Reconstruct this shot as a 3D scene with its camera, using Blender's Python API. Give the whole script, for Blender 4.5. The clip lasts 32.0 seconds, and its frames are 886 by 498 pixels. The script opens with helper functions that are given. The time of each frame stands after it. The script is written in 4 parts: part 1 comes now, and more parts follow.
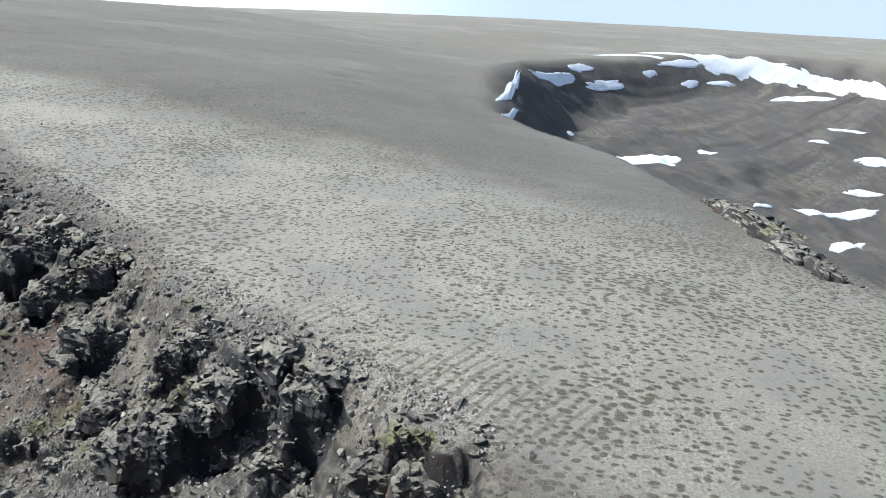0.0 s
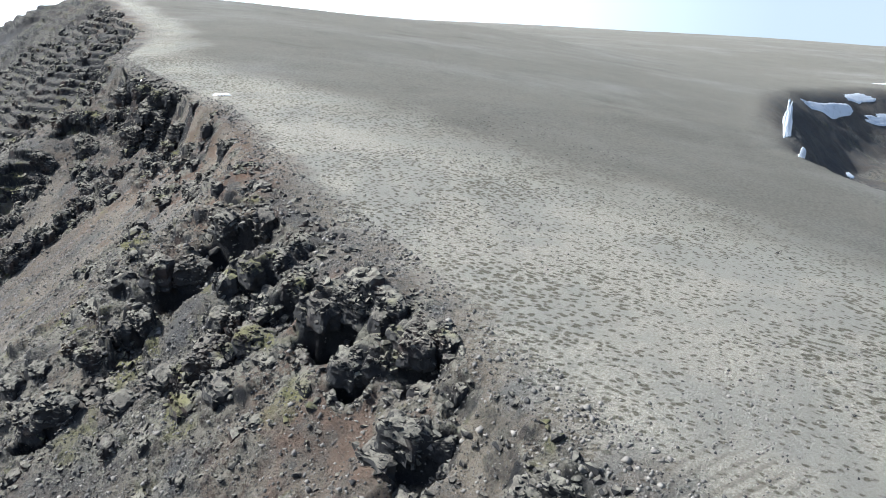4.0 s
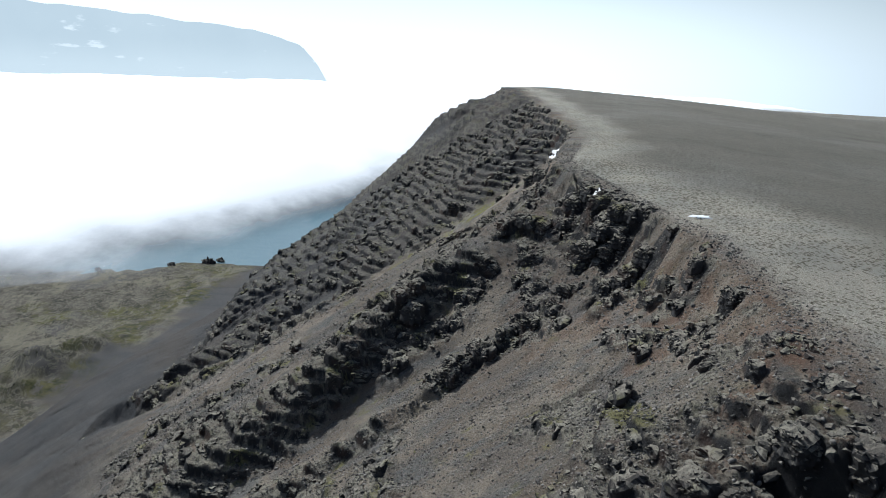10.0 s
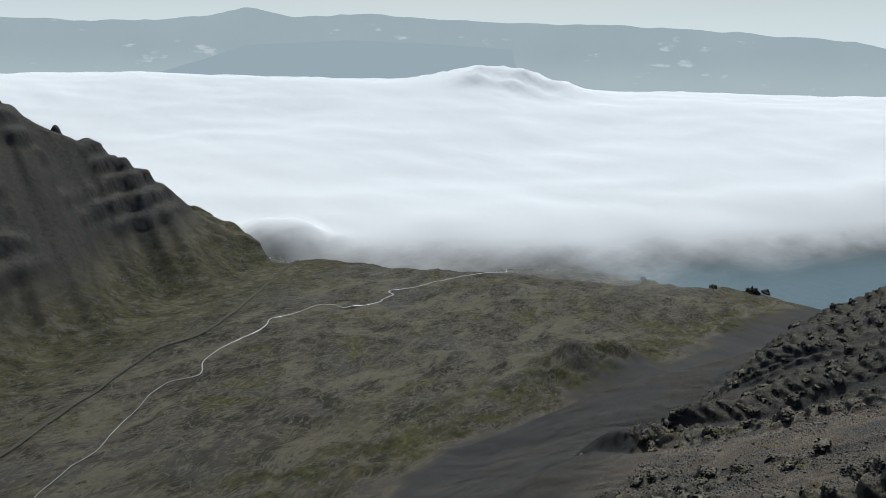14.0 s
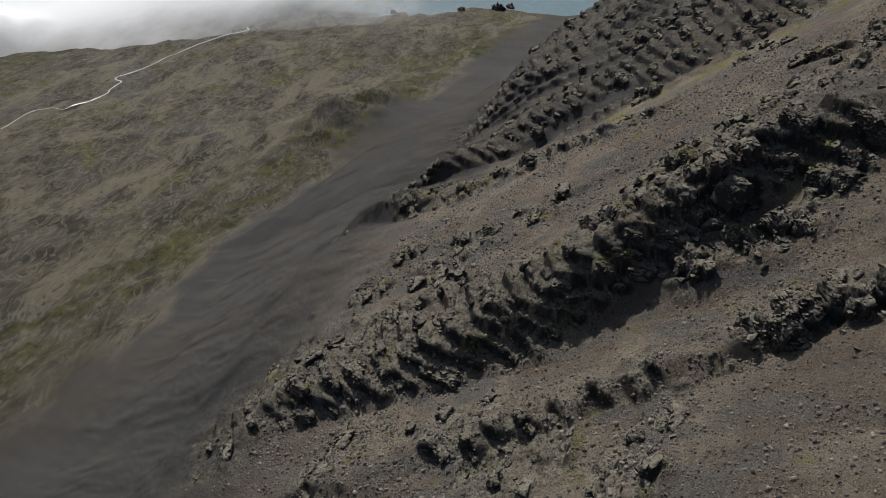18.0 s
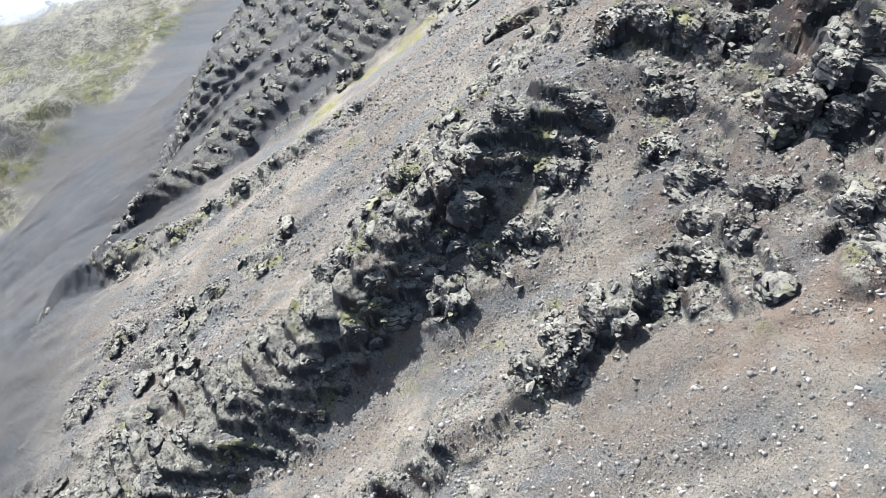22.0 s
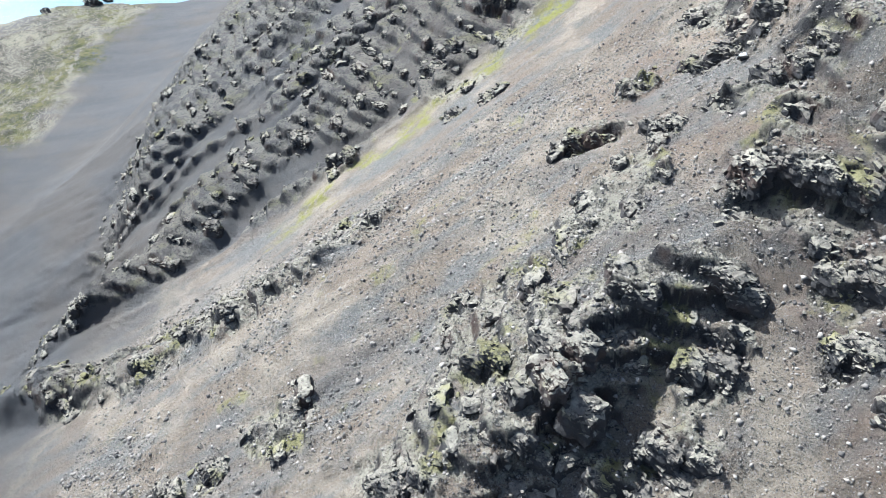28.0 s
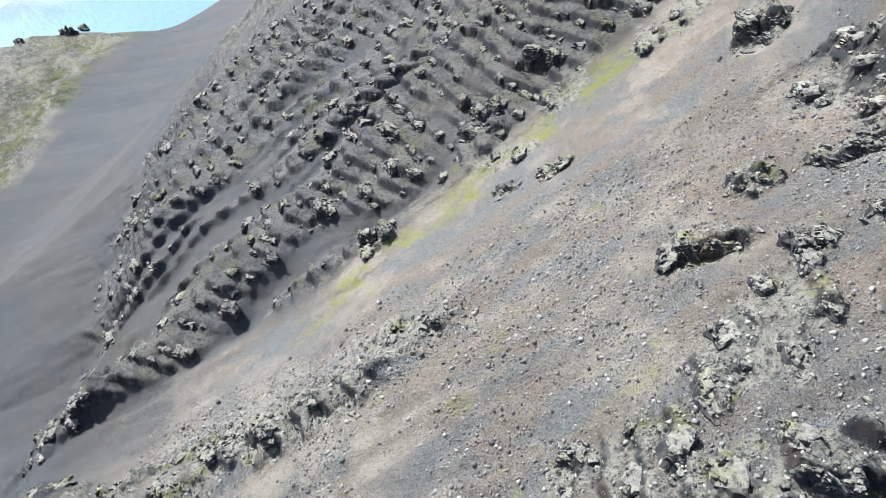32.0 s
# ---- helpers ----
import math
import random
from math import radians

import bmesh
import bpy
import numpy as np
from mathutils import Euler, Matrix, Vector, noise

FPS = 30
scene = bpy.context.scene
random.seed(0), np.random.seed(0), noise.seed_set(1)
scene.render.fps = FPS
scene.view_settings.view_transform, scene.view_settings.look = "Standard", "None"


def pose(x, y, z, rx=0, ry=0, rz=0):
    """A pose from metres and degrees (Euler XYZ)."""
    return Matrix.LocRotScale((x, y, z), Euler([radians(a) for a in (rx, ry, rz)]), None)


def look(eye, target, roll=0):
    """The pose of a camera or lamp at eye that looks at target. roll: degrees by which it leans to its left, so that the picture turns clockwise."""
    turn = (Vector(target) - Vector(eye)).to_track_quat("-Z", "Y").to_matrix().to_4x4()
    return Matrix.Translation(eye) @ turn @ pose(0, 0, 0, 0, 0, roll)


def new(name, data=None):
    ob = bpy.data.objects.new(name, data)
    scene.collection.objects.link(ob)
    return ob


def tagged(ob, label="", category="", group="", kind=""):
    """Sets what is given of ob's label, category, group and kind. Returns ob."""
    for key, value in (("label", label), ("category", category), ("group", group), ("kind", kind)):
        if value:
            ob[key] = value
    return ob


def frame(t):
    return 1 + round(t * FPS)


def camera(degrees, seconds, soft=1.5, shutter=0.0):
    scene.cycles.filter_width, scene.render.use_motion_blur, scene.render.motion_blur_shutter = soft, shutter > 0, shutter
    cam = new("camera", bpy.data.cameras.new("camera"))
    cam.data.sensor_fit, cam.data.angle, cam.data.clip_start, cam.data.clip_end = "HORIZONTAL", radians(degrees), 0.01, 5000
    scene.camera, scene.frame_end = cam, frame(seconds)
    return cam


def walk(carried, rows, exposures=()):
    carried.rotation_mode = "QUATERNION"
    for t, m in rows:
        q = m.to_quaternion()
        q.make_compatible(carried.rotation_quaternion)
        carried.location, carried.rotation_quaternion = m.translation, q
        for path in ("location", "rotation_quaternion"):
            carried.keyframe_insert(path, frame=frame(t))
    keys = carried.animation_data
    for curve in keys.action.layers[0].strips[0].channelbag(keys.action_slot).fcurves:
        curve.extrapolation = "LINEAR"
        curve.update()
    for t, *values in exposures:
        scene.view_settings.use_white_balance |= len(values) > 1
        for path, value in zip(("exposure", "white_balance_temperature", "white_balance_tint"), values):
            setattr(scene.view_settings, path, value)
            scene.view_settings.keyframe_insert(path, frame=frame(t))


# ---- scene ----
# World: metres, z = 0 at sea level.  The ridge's rim runs along u, its sea-valley slope falls along v.
cam = camera(65.1, 32.0, soft=0.9)
ROWS = [
    (0.0, -0.52, -0.17, 309.74, -0.53, -20.66, 2.46),
    (0.5, -3.42, 2.67, 309.72, -0.13, -20.68, 2.57),
    (1.0, -6.39, 5.45, 309.7, 0.27, -20.72, 2.76),
    (1.5, -9.39, 8.2, 309.68, 1.19, -20.79, 2.97),
    (2.0, -12.33, 10.95, 309.66, 5.87, -20.94, 3.19),
    (2.5, -15.32, 13.55, 309.66, 9.44, -21.01, 3.29),
    (4.5, -27.65, 22.66, 310.16, 18.87, -20.03, 2.54),
    (5.0, -31.02, 24.63, 310.32, 21.14, -19.99, 2.59),
    (5.5, -34.55, 26.42, 310.53, 25.06, -20.04, 2.68),
    (6.0, -38.13, 28.08, 310.7, 32.47, -20.16, 2.77),
    (6.5, -41.74, 29.63, 310.84, 40.14, -20.11, 2.99),
    (7.0, -45.53, 30.93, 310.95, 42.11, -19.82, 3.04),
    (7.5, -49.41, 31.96, 311.07, 42.84, -19.59, 3.07),
    (8.0, -53.28, 32.81, 311.24, 43.42, -17.52, 2.99),
    (8.5, -57.16, 33.53, 311.4, 43.86, -15.28, 3.01),
    (9.0, -61.05, 34.23, 311.55, 43.88, -15.07, 2.91),
    (9.5, -64.89, 35.03, 311.72, 43.96, -14.88, 2.72),
    (10.0, -68.56, 36.02, 311.96, 46.06, -14.66, 2.28),
    (10.5, -71.92, 37.44, 312.2, 51.05, -14.62, 1.93),
    (11.0, -75.0, 39.27, 312.48, 56.17, -14.57, 1.68),
    (11.5, -77.89, 41.47, 312.76, 66.72, -14.65, 1.7),
    (12.0, -80.77, 43.82, 313.02, 72.49, -14.7, 1.47),
    (12.5, -83.65, 46.22, 313.25, 75.15, -14.68, 1.15),
    (13.0, -86.57, 48.6, 313.46, 78.29, -14.58, 0.95),
    (13.5, -89.58, 50.96, 313.66, 83.64, -14.53, 1.0),
    (14.0, -92.63, 53.39, 313.86, 90.81, -14.62, 1.0),
    (14.5, -95.78, 55.89, 314.08, 94.52, -14.68, 1.0),
    (16.5, -109.71, 64.14, 314.07, 87.2, -14.14, -1.8),
    (17.0, -113.06, 66.55, 314.14, 74.92, -16.33, -1.52),
    (17.5, -116.43, 68.91, 314.25, 73.12, -23.58, -1.96),
    (18.0, -119.78, 71.4, 314.41, 71.5, -35.59, -2.99),
    (18.5, -123.05, 74.06, 314.6, 67.69, -39.96, -3.59),
    (19.0, -126.11, 76.73, 314.83, 59.42, -40.42, -4.25),
    (19.5, -128.9, 79.48, 315.04, 57.09, -40.55, -4.36),
    (20.0, -131.42, 82.3, 315.2, 56.8, -40.46, -4.35),
    (20.5, -133.93, 85.1, 315.32, 55.81, -40.42, -4.15),
    (21.0, -136.69, 87.72, 315.5, 52.8, -40.52, -4.25),
    (21.5, -139.51, 90.22, 315.69, 48.89, -40.61, -4.12),
    (22.0, -142.51, 92.46, 315.9, 47.13, -40.61, -3.81),
    (22.5, -145.72, 94.46, 316.09, 44.32, -40.57, -3.48),
    (23.0, -149.06, 96.14, 316.29, 42.27, -40.55, -3.05),
    (23.5, -152.56, 97.54, 316.44, 41.22, -40.45, -2.63),
    (24.0, -156.19, 98.76, 316.56, 40.91, -40.36, -2.12),
    (24.5, -159.84, 99.78, 316.64, 40.59, -40.21, -1.71),
    (25.0, -163.62, 100.63, 316.75, 40.3, -40.07, -1.3),
    (25.5, -167.42, 101.37, 316.88, 40.07, -39.95, -0.89),
    (27.5, -183.28, 104.04, 317.47, 39.32, -39.39, 0.24),
    (28.0, -187.23, 104.74, 317.61, 39.16, -39.33, 0.45),
    (28.5, -191.21, 105.48, 317.79, 39.06, -39.29, 0.45),
    (29.0, -195.12, 106.32, 317.98, 38.85, -39.21, 0.56),
    (29.5, -198.97, 107.32, 318.15, 38.59, -39.21, 0.66),
    (30.0, -202.77, 108.59, 318.32, 38.3, -39.16, 0.57),
    (30.5, -206.52, 110.06, 318.52, 37.95, -39.21, 0.48),
    (31.0, -210.21, 111.63, 318.73, 37.63, -38.96, 0.39),
    (31.5, -213.86, 113.11, 318.92, 37.27, -38.37, 0.32),
    (32.0, -217.39, 114.56, 319.05, 36.97, -38.24, 0.33),
]
EXPOSURES = [(0, 0.75, 5750, 6), (4.5, 0.74, 5750, 6), (6, 0.76, 5750, 6), (8, 0.52, 5720, 5), (9, 0.12, 5700, 5), (11, -0.45, 6000, 5), (13, -0.85, 6100, 4), (16.5, -1.02, 6200, 4), (18, -0.62, 6600, 9), (18.5, -0.1, 6450, 9), (19, 0.36, 6350, 9),
             (20, 0.93, 6200, 9), (21, 1.32, 5900, 8), (23, 1.55, 5680, 7), (25.5, 1.5, 5660, 6), (28, 1.42, 5640, 6), (32, 1.27, 5640, 6)]
walk(cam, [(t, pose(x, y, z, 90 + pitch, 0, yaw) @ pose(0, 0, 0, 0, 0, roll)) for t, x, y, z, yaw, pitch, roll in ROWS], EXPOSURES)

# ---- sky and sun ----
SUN_YAW, SUN_ELEV = 88.0, 43.0
world = bpy.data.worlds.new("sky")
scene.world = world
world.use_nodes = True
wn = world.node_tree
sky = wn.nodes.new("ShaderNodeTexSky")
sky.sky_type, sky.sun_disc = "NISHITA", False
sky.sun_elevation, sky.sun_rotation = radians(SUN_ELEV), radians(-SUN_YAW)
sky.altitude, sky.air_density, sky.dust_density, sky.ozone_density = 300, 1.0, 3.0, 1.0
wn.nodes["Background"].inputs["Strength"].default_value = 0.085
wn.links.new(sky.outputs[0], wn.nodes["Background"].inputs["Color"])
sun = new("sun", bpy.data.lights.new("sun", "SUN"))
sun.data.energy, sun.data.angle, sun.data.color = 5.0, radians(0.53), (1.0, 0.97, 0.93)
sy, se = radians(SUN_YAW), radians(SUN_ELEV)
sun.matrix_world = look((0, 0, 0), (math.sin(sy) * math.cos(se), -math.cos(sy) * math.cos(se), -math.sin(se)))


# ---- numeric helpers ----
def hash2(i, j, seed):
    n = (i.astype(np.int64) * 374761393 + j.astype(np.int64) * 668265263 + seed * 974634721) & 0xFFFFFFFF
    n = ((n ^ (n >> 13)) * 1274126177) & 0xFFFFFFFF
    n = ((n ^ (n >> 16)) * 2246822519) & 0xFFFFFFFF
    return ((n ^ (n >> 15)) & 0xFFFFFF) / float(0xFFFFFF)


def vnoise(x, y, seed=0):
    """Smooth value noise in -1..1."""
    i, j = np.floor(x), np.floor(y)
    fx, fy = x - i, y - j
    fx, fy = fx * fx * (3 - 2 * fx), fy * fy * (3 - 2 * fy)
    a, b = hash2(i, j, seed), hash2(i + 1, j, seed)
    c, d = hash2(i, j + 1, seed), hash2(i + 1, j + 1, seed)
    return ((a * (1 - fx) + b * fx) * (1 - fy) + (c * (1 - fx) + d * fx) * fy) * 2 - 1


def fbm(x, y, octaves=4, seed=0):
    total, amp = 0.0, 0.55
    for k in range(octaves):
        total = total + amp * vnoise(x * 2 ** k + 17.3 * k, y * 2 ** k - 9.1 * k, seed + k)
        amp *= 0.5
    return total


def cells(x, y, seed=0):
    """Jittered cells: distance to the nearest seed, gap to the next one, and a random value of the cell."""
    i0, j0 = np.floor(x), np.floor(y)
    d1, d2, rnd = np.full(x.shape, 9.0), np.full(x.shape, 9.0), np.zeros(x.shape)
    for di in (-1, 0, 1):
        for dj in (-1, 0, 1):
            i, j = i0 + di, j0 + dj
            d = np.hypot(i + 0.15 + 0.7 * hash2(i, j, seed) - x, j + 0.15 + 0.7 * hash2(i, j, seed + 7) - y)
            near = d < d1
            d2 = np.where(near, d1, np.minimum(d2, d))
            rnd = np.where(near, hash2(i, j, seed + 13), rnd)
            d1 = np.where(near, d, d1)
    return d1, d2 - d1, rnd


def smooth(a, b, x):
    t = np.clip((x - a) / (b - a), 0, 1)
    return t * t * (3 - 2 * t)


def smin(a, b, k):
    h = np.clip(0.5 + 0.5 * (b - a) / k, 0, 1)
    return b * (1 - h) + a * h - k * h * (1 - h)


def smax(a, b, k):
    return -smin(-a, -b, k)


S2 = math.sqrt(0.5)


def to_uv(x, y):
    return (-x + y) * S2, -(x + y) * S2


def to_xy(u, v):
    return -(u + v) * S2, (u - v) * S2


# ---- the lie of the land ----
RIM_U = (-400, -50, 40, 67, 100, 130, 160, 192, 215, 243, 265, 308, 350, 400, 500, 640, 700)
RIM_V = (-10, -44, -38, -36, -36, -35, -31, -32, -30, -25, -20, -12, -22, -32, -30, -26, -20)
RIM_Z = (255, 270, 273, 273, 273, 274, 276, 277, 280, 280, 281, 283, 285, 287, 291, 298, 298)
# each spur of rock: (v, u) of its crest going down, height, width of the steep side, width of the gentle side
SPURS = (
    ((-12, 0, 8, 24, 37, 44, 56, 66, 80, 104, 130, 160), (284, 281, 277, 276, 268, 262, 252, 247, 242, 233, 224, 214), (3, 5, 6, 8, 9, 10, 10, 10, 9, 8, 6, 0), 13, 40),
    ((-14, -1, 11, 24, 45, 65, 90, 120), (244, 240, 236, 230, 224, 217, 206, 194), (1, 2, 3, 3.5, 3, 3, 2, 0), 6, 14),
    ((-10, 20, 58, 95, 120, 138, 165, 190, 225), (366, 352, 330, 322, 324, 328, 335, 338, 338), (0, 0.8, 2, 4, 6, 8, 8, 2, 0), 9, 22),
    ((-20, 10, 40, 80, 108, 125, 147, 190), (440, 425, 414, 408, 404, 398, 392, 385), (2, 8, 10, 10, 10, 9, 6, 0), 42, 60),
)
# how far the slope swells above or sinks below its even fall, on a coarse net over u and v
SWELL_U, SWELL_V = (20.0, 42.0, 13), (-32.0, 38.0, 7)
SWELL = (
    (-8.3, -5.2, -2.3, -0.5, -0, -0.7, -1.7),
    (-3.5, -1.7, -0.1, 0.2, -0, -0.2, -0.2),
    (3, 2.7, 1.8, 0.3, -0.3, 0.4, 1.9),
    (9.2, 6.3, 1.6, -1.2, -0.6, 1.9, 4.9),
    (2.4, -0.5, -3.5, -3.7, 0.5, 4.8, 8.2),
    (-2.3, -5.2, -7.4, -3.8, 4.3, 8.6, 10.8),
    (1.1, 3.1, 4.1, 6.5, 8.8, 10.1, 12),
    (3.7, 3.4, 5.6, 5.5, 2, 5.6, 12.6),
    (4.1, -1, -3.6, -6.4, -10.9, -2.3, 12.5),
    (3.9, -5.9, -13.3, -15.1, -13.7, -3.5, 9.6),
    (2.9, -5, -10.9, -12.8, -10.8, -4.8, 2.4),
    (2.1, -3.7, -9, -12.9, -14.2, -11.3, -7),
    (1.6, -3, -8, -13.4, -17.2, -18, -17.1),
)


def bumps(t):
    """Cubic weights of four net lines at the fraction t between the middle two."""
    return ((1 - t) ** 3 / 6, (3 * t ** 3 - 6 * t ** 2 + 4) / 6, (-3 * t ** 3 + 3 * t ** 2 + 3 * t + 1) / 6, t ** 3 / 6)


def swell(u, v):
    net = np.array(SWELL, float)
    a, b = (u - SWELL_U[0]) / SWELL_U[1], (v - SWELL_V[0]) / SWELL_V[1]
    i, j = np.floor(a).astype(int), np.floor(b).astype(int)
    out = np.zeros(u.shape)
    for k, wa in enumerate(bumps(a - i)):
        for m, wb in enumerate(bumps(b - j)):
            out = out + wa * wb * net[np.clip(i + k - 1, 0, SWELL_U[2] - 1), np.clip(j + m - 1, 0, SWELL_V[2] - 1)]
    return out


def valley_floor(u, v):
    rough = 1.5 * fbm(u / 24, v / 15, 4, 55) * smooth(330, 420, v)
    return rough + 0.075 * (1090 - 0.25 * (v - 460) - u) + 5 * fbm(u / 140, v / 140, 3, 51) + 17 * np.exp(-((u - 655 + 0.6 * (v - 385)) / 75) ** 2 - ((v - 388) / 26) ** 2) * (1 + fbm(u / 18, v / 18, 3, 53))


def base_land(u, v):
    x, y = to_xy(u, v)
    wob = 2.2 * fbm(u / 14, v * 0 + 3.1, 3, 5) + 0.8 * vnoise(u / 3.1, v / 9, 6)
    rv = np.interp(u, RIM_U, RIM_V) + wob
    rz = np.interp(u, RIM_U, RIM_Z)
    w = np.maximum(rv - v, 0)
    k = np.interp(u, (60, 100, 300, 520), (0.00095, 0.00095, 0.0004, 0.00032))
    plateau = rz + np.interp(u, (250, 420, 560), (3, 3, 0.5)) * (1 - np.exp(-w / 40)) - 36 * (1 - np.exp(-k * w * w / 36))
    far = np.hypot(x + 110, y - 60)
    plateau = plateau + 3 * smooth(650, 1250, far) * (1 - smooth(200, 420, u)) - 0.014 * np.maximum(far - 550, 0) - 0.02 * np.maximum(far - 1300, 0)
    plateau = plateau + 7 * np.exp(-((x + 175) ** 2 + (y - 650) ** 2) / 95 ** 2)
    plateau = plateau + 9 * fbm(x / 380, y / 380, 3, 21) * smooth(200, 700, w)
    # the corrie on the other side of the ridge
    lip = np.interp(y, (-150, 60, 95, 150, 200, 240, 268, 300, 380, 534, 700), (110, 66, 58, 62, 62, 57, 28, 15, 15, 26, 70))
    inside = smin(622 - np.hypot(x - 632, y - 330), (x - lip) * 0.9, 18) + 5 * fbm(x / 40, y / 40, 3, 31)
    bowl = smooth(0, 62, inside) * 40 + smooth(40, 330, inside) * 54
    plateau = plateau - bowl + (3.5 * fbm(x / 22, y / 22, 4, 33) + 6 * fbm(x / 90, y / 90, 3, 35)) * smooth(5, 40, inside)
    d = v - rv
    s = np.interp(u, (150, 230, 330, 410, 540), (0.6, 0.64, 0.64, 0.56, 0.5))
    crag = np.interp(u, (60, 120, 160, 200, 240, 300, 340, 400, 500, 640), (5, 6, 5, 7, 11, 13, 13, 12, 3, -3))
    slope = rz + 3 - s * d - crag * smooth(0, 11, d) - np.interp(u, (330, 400), (13, 20)) * smooth(np.interp(u, (330, 400), (178, 170)), np.interp(u, (330, 400), (215, 200)), d)
    nose = np.maximum(315 - 0.25 * (u - 640) - 0.9 * (v + 24), 0.42 * (350 - v) - 0.1 * np.maximum(u - 700, 0))
    slope = np.minimum(slope, nose)
    return plateau, slope, d, rv


# (v, u) where the big bedded face meets the scree below it
FOOT_V, FOOT_U = (-20, 9, 22, 42, 61, 74, 84, 110, 126, 149, 200), (400, 390, 387, 379, 376, 373, 368, 367, 362, 357, 350)


def spur_lift(u, v):
    lift, rock, flank = np.zeros(u.shape), np.zeros(u.shape), np.zeros(u.shape)
    for n, (vs, us, hs, steep, gentle) in enumerate(SPURS):
        bare = n < 3
        wig = 2.6 * fbm(v / 11, u * 0 + n, 3, 60 + n)
        c = np.interp(v, vs, us) + wig
        a = np.interp(v, vs, hs, left=0, right=0)
        q = u - c
        prof = np.where(q < 0, smooth(-steep, 0, q), 1 - smooth(0, gentle, q))
        lift = np.maximum(lift, a * prof)
        rock = np.maximum(rock, bare * smooth(0.5, 4, a) * smooth(-steep * 1.2, -steep * 0.6, q) * (1 - smooth(gentle * 0.25, gentle * 0.8, q + 5 * vnoise(u / 6, v / 6, 66))))
        if n == 0:
            flank = smooth(-14, -9, q) * (1 - smooth(5, 17, q + 5 * vnoise(u / 7, v / 7, 69))) * smooth(22, 40, v) * (1 - smooth(120, 140, v))
            field = smooth(-14, -9, q) * (1 - smooth(-12, 0, q - np.interp(v, (45, 70, 90, 130), (14, 24, 44, 52)))) * smooth(45, 62, v) * (1 - smooth(132, 155, v)) * smooth(-0.05, 0.22, fbm(u / 8, v / 8, 3, 72))
            flank = np.maximum(flank, 0.95 * field)
    rock = np.maximum(rock * smooth(-0.3, 0.05, fbm(u / 9, v / 9, 3, 67)), flank * (0.55 + 0.45 * smooth(-0.35, 0.0, fbm(u / 6, v / 6, 3, 70))))
    lift = lift + 11 * np.exp(-((u - 598) / 45) ** 2 - ((v - 32) / 25) ** 2)
    return lift, rock, flank


# crags: (u, v, half size); the dark face is about as tall
RIM_CRAGS = ((97, -30, 4), (95, -30, 4), (86, -25, 5), (60, -31, 7), (70, -29, 4), (51, -34, 4), (63, -25, 6), (51, -31, 5), (78, -20, 4), (67, -21, 4), (34, -36, 6), (39, -34, 4))
KNOLL_CRAGS = ((144, -19, 8), (128, -27, 6), (144, -8, 8), (130, -19, 6), (139, 0, 5), (112, -24, 7), (137, 4, 5), (134, 13, 6), (123, -7, 4), (121, -13, 4), (101, -24, 5), (104, -31, 4), (122, -20, 5), (127, -15, 4), (230, -19, 4), (190, -26, 3), (167, -26, 4), (197, -14, 3), (228, 22, 4), (112, -24, 5), (102, -24, 4))
SPUR_CRAGS = ((280, 6, 7), (275, 0, 5), (240, 1, 5), (236, 5, 4), (234, 10, 4), (232, 16, 4), (228, 25, 5), (231, 22, 3), (271, 27, 4), (268, 14, 4), (264, 15, 3), (261, 37, 6), (253, 24, 6), (253, 31, 5), (258, 42, 4), (249, 39, 5), (261, 19, 5), (267, 36, 5), (271, 46, 4), (280, 92, 4), (280, 101, 4), (283, 118, 4), (259, 57, 3), (260, 61, 3), (265, 2, 5), (257, 5, 3), (248, 2, 3), (288, 47, 3))
HEAD_CRAGS = ((269, -9, 5), (271, -12, 6), (258, -16, 5), (247, -19, 6), (250, -12, 5), (250, -10, 3), (245, -16, 4), (232, -14, 5), (241, -6, 3), (313, -4, 5), (298, -2, 4), (360, -8, 6), (244, -22, 4), (213, -19, 5), (251, -13, 4), (167, -24, 3))
RIB_CRAGS = ((299, 4, 3), (315, 1, 5), (320, 11, 4), (311, 22, 6), (301, 13, 3), (363, 40, 3), (359, 31, 3), (328, 61, 4), (322, 97, 5), (322, 105, 4), (320, 117, 5), (327, 133, 4), (402, 24, 6), (396, 38, 4), (394, 44, 4), (376, 70, 5), (396, 84, 4))
CRAGS = [(u, v, size, 0.95 * size) for u, v, size in RIM_CRAGS + KNOLL_CRAGS + SPUR_CRAGS + HEAD_CRAGS + RIB_CRAGS]


def crag_lift(u, v):
    z, rock = np.zeros(u.shape), np.zeros(u.shape)
    rims = len(RIM_CRAGS + KNOLL_CRAGS)
    for n, (cu, cv, size, tall) in enumerate(CRAGS):
        near = (np.abs(u - cu) < 1.5 * size) & (np.abs(v - cv) < 1.5 * size)
        if not near.any():
            continue
        a, b = u[near], v[near]
        r = np.hypot(a - cu, b - cv) / (size * (1 + 0.35 * vnoise(a / 3, b / 3, 600 + n)))
        q = -0.82 * (a - cu) + 0.57 * (b - cv) + 0.9 * vnoise(a / 1.7, b / 1.7, 640 + n)
        z[near] += (1 - smooth(0.35, 1.0, r)) * tall * ((0.45 - smooth(-0.7, 0.7, q)) if n < rims else (0.3 - 0.6 * smooth(-0.7, 0.7, q)))
        rock[near] = np.maximum(rock[near], 1 - smooth(0.6, 1.05, r))
    return z, rock


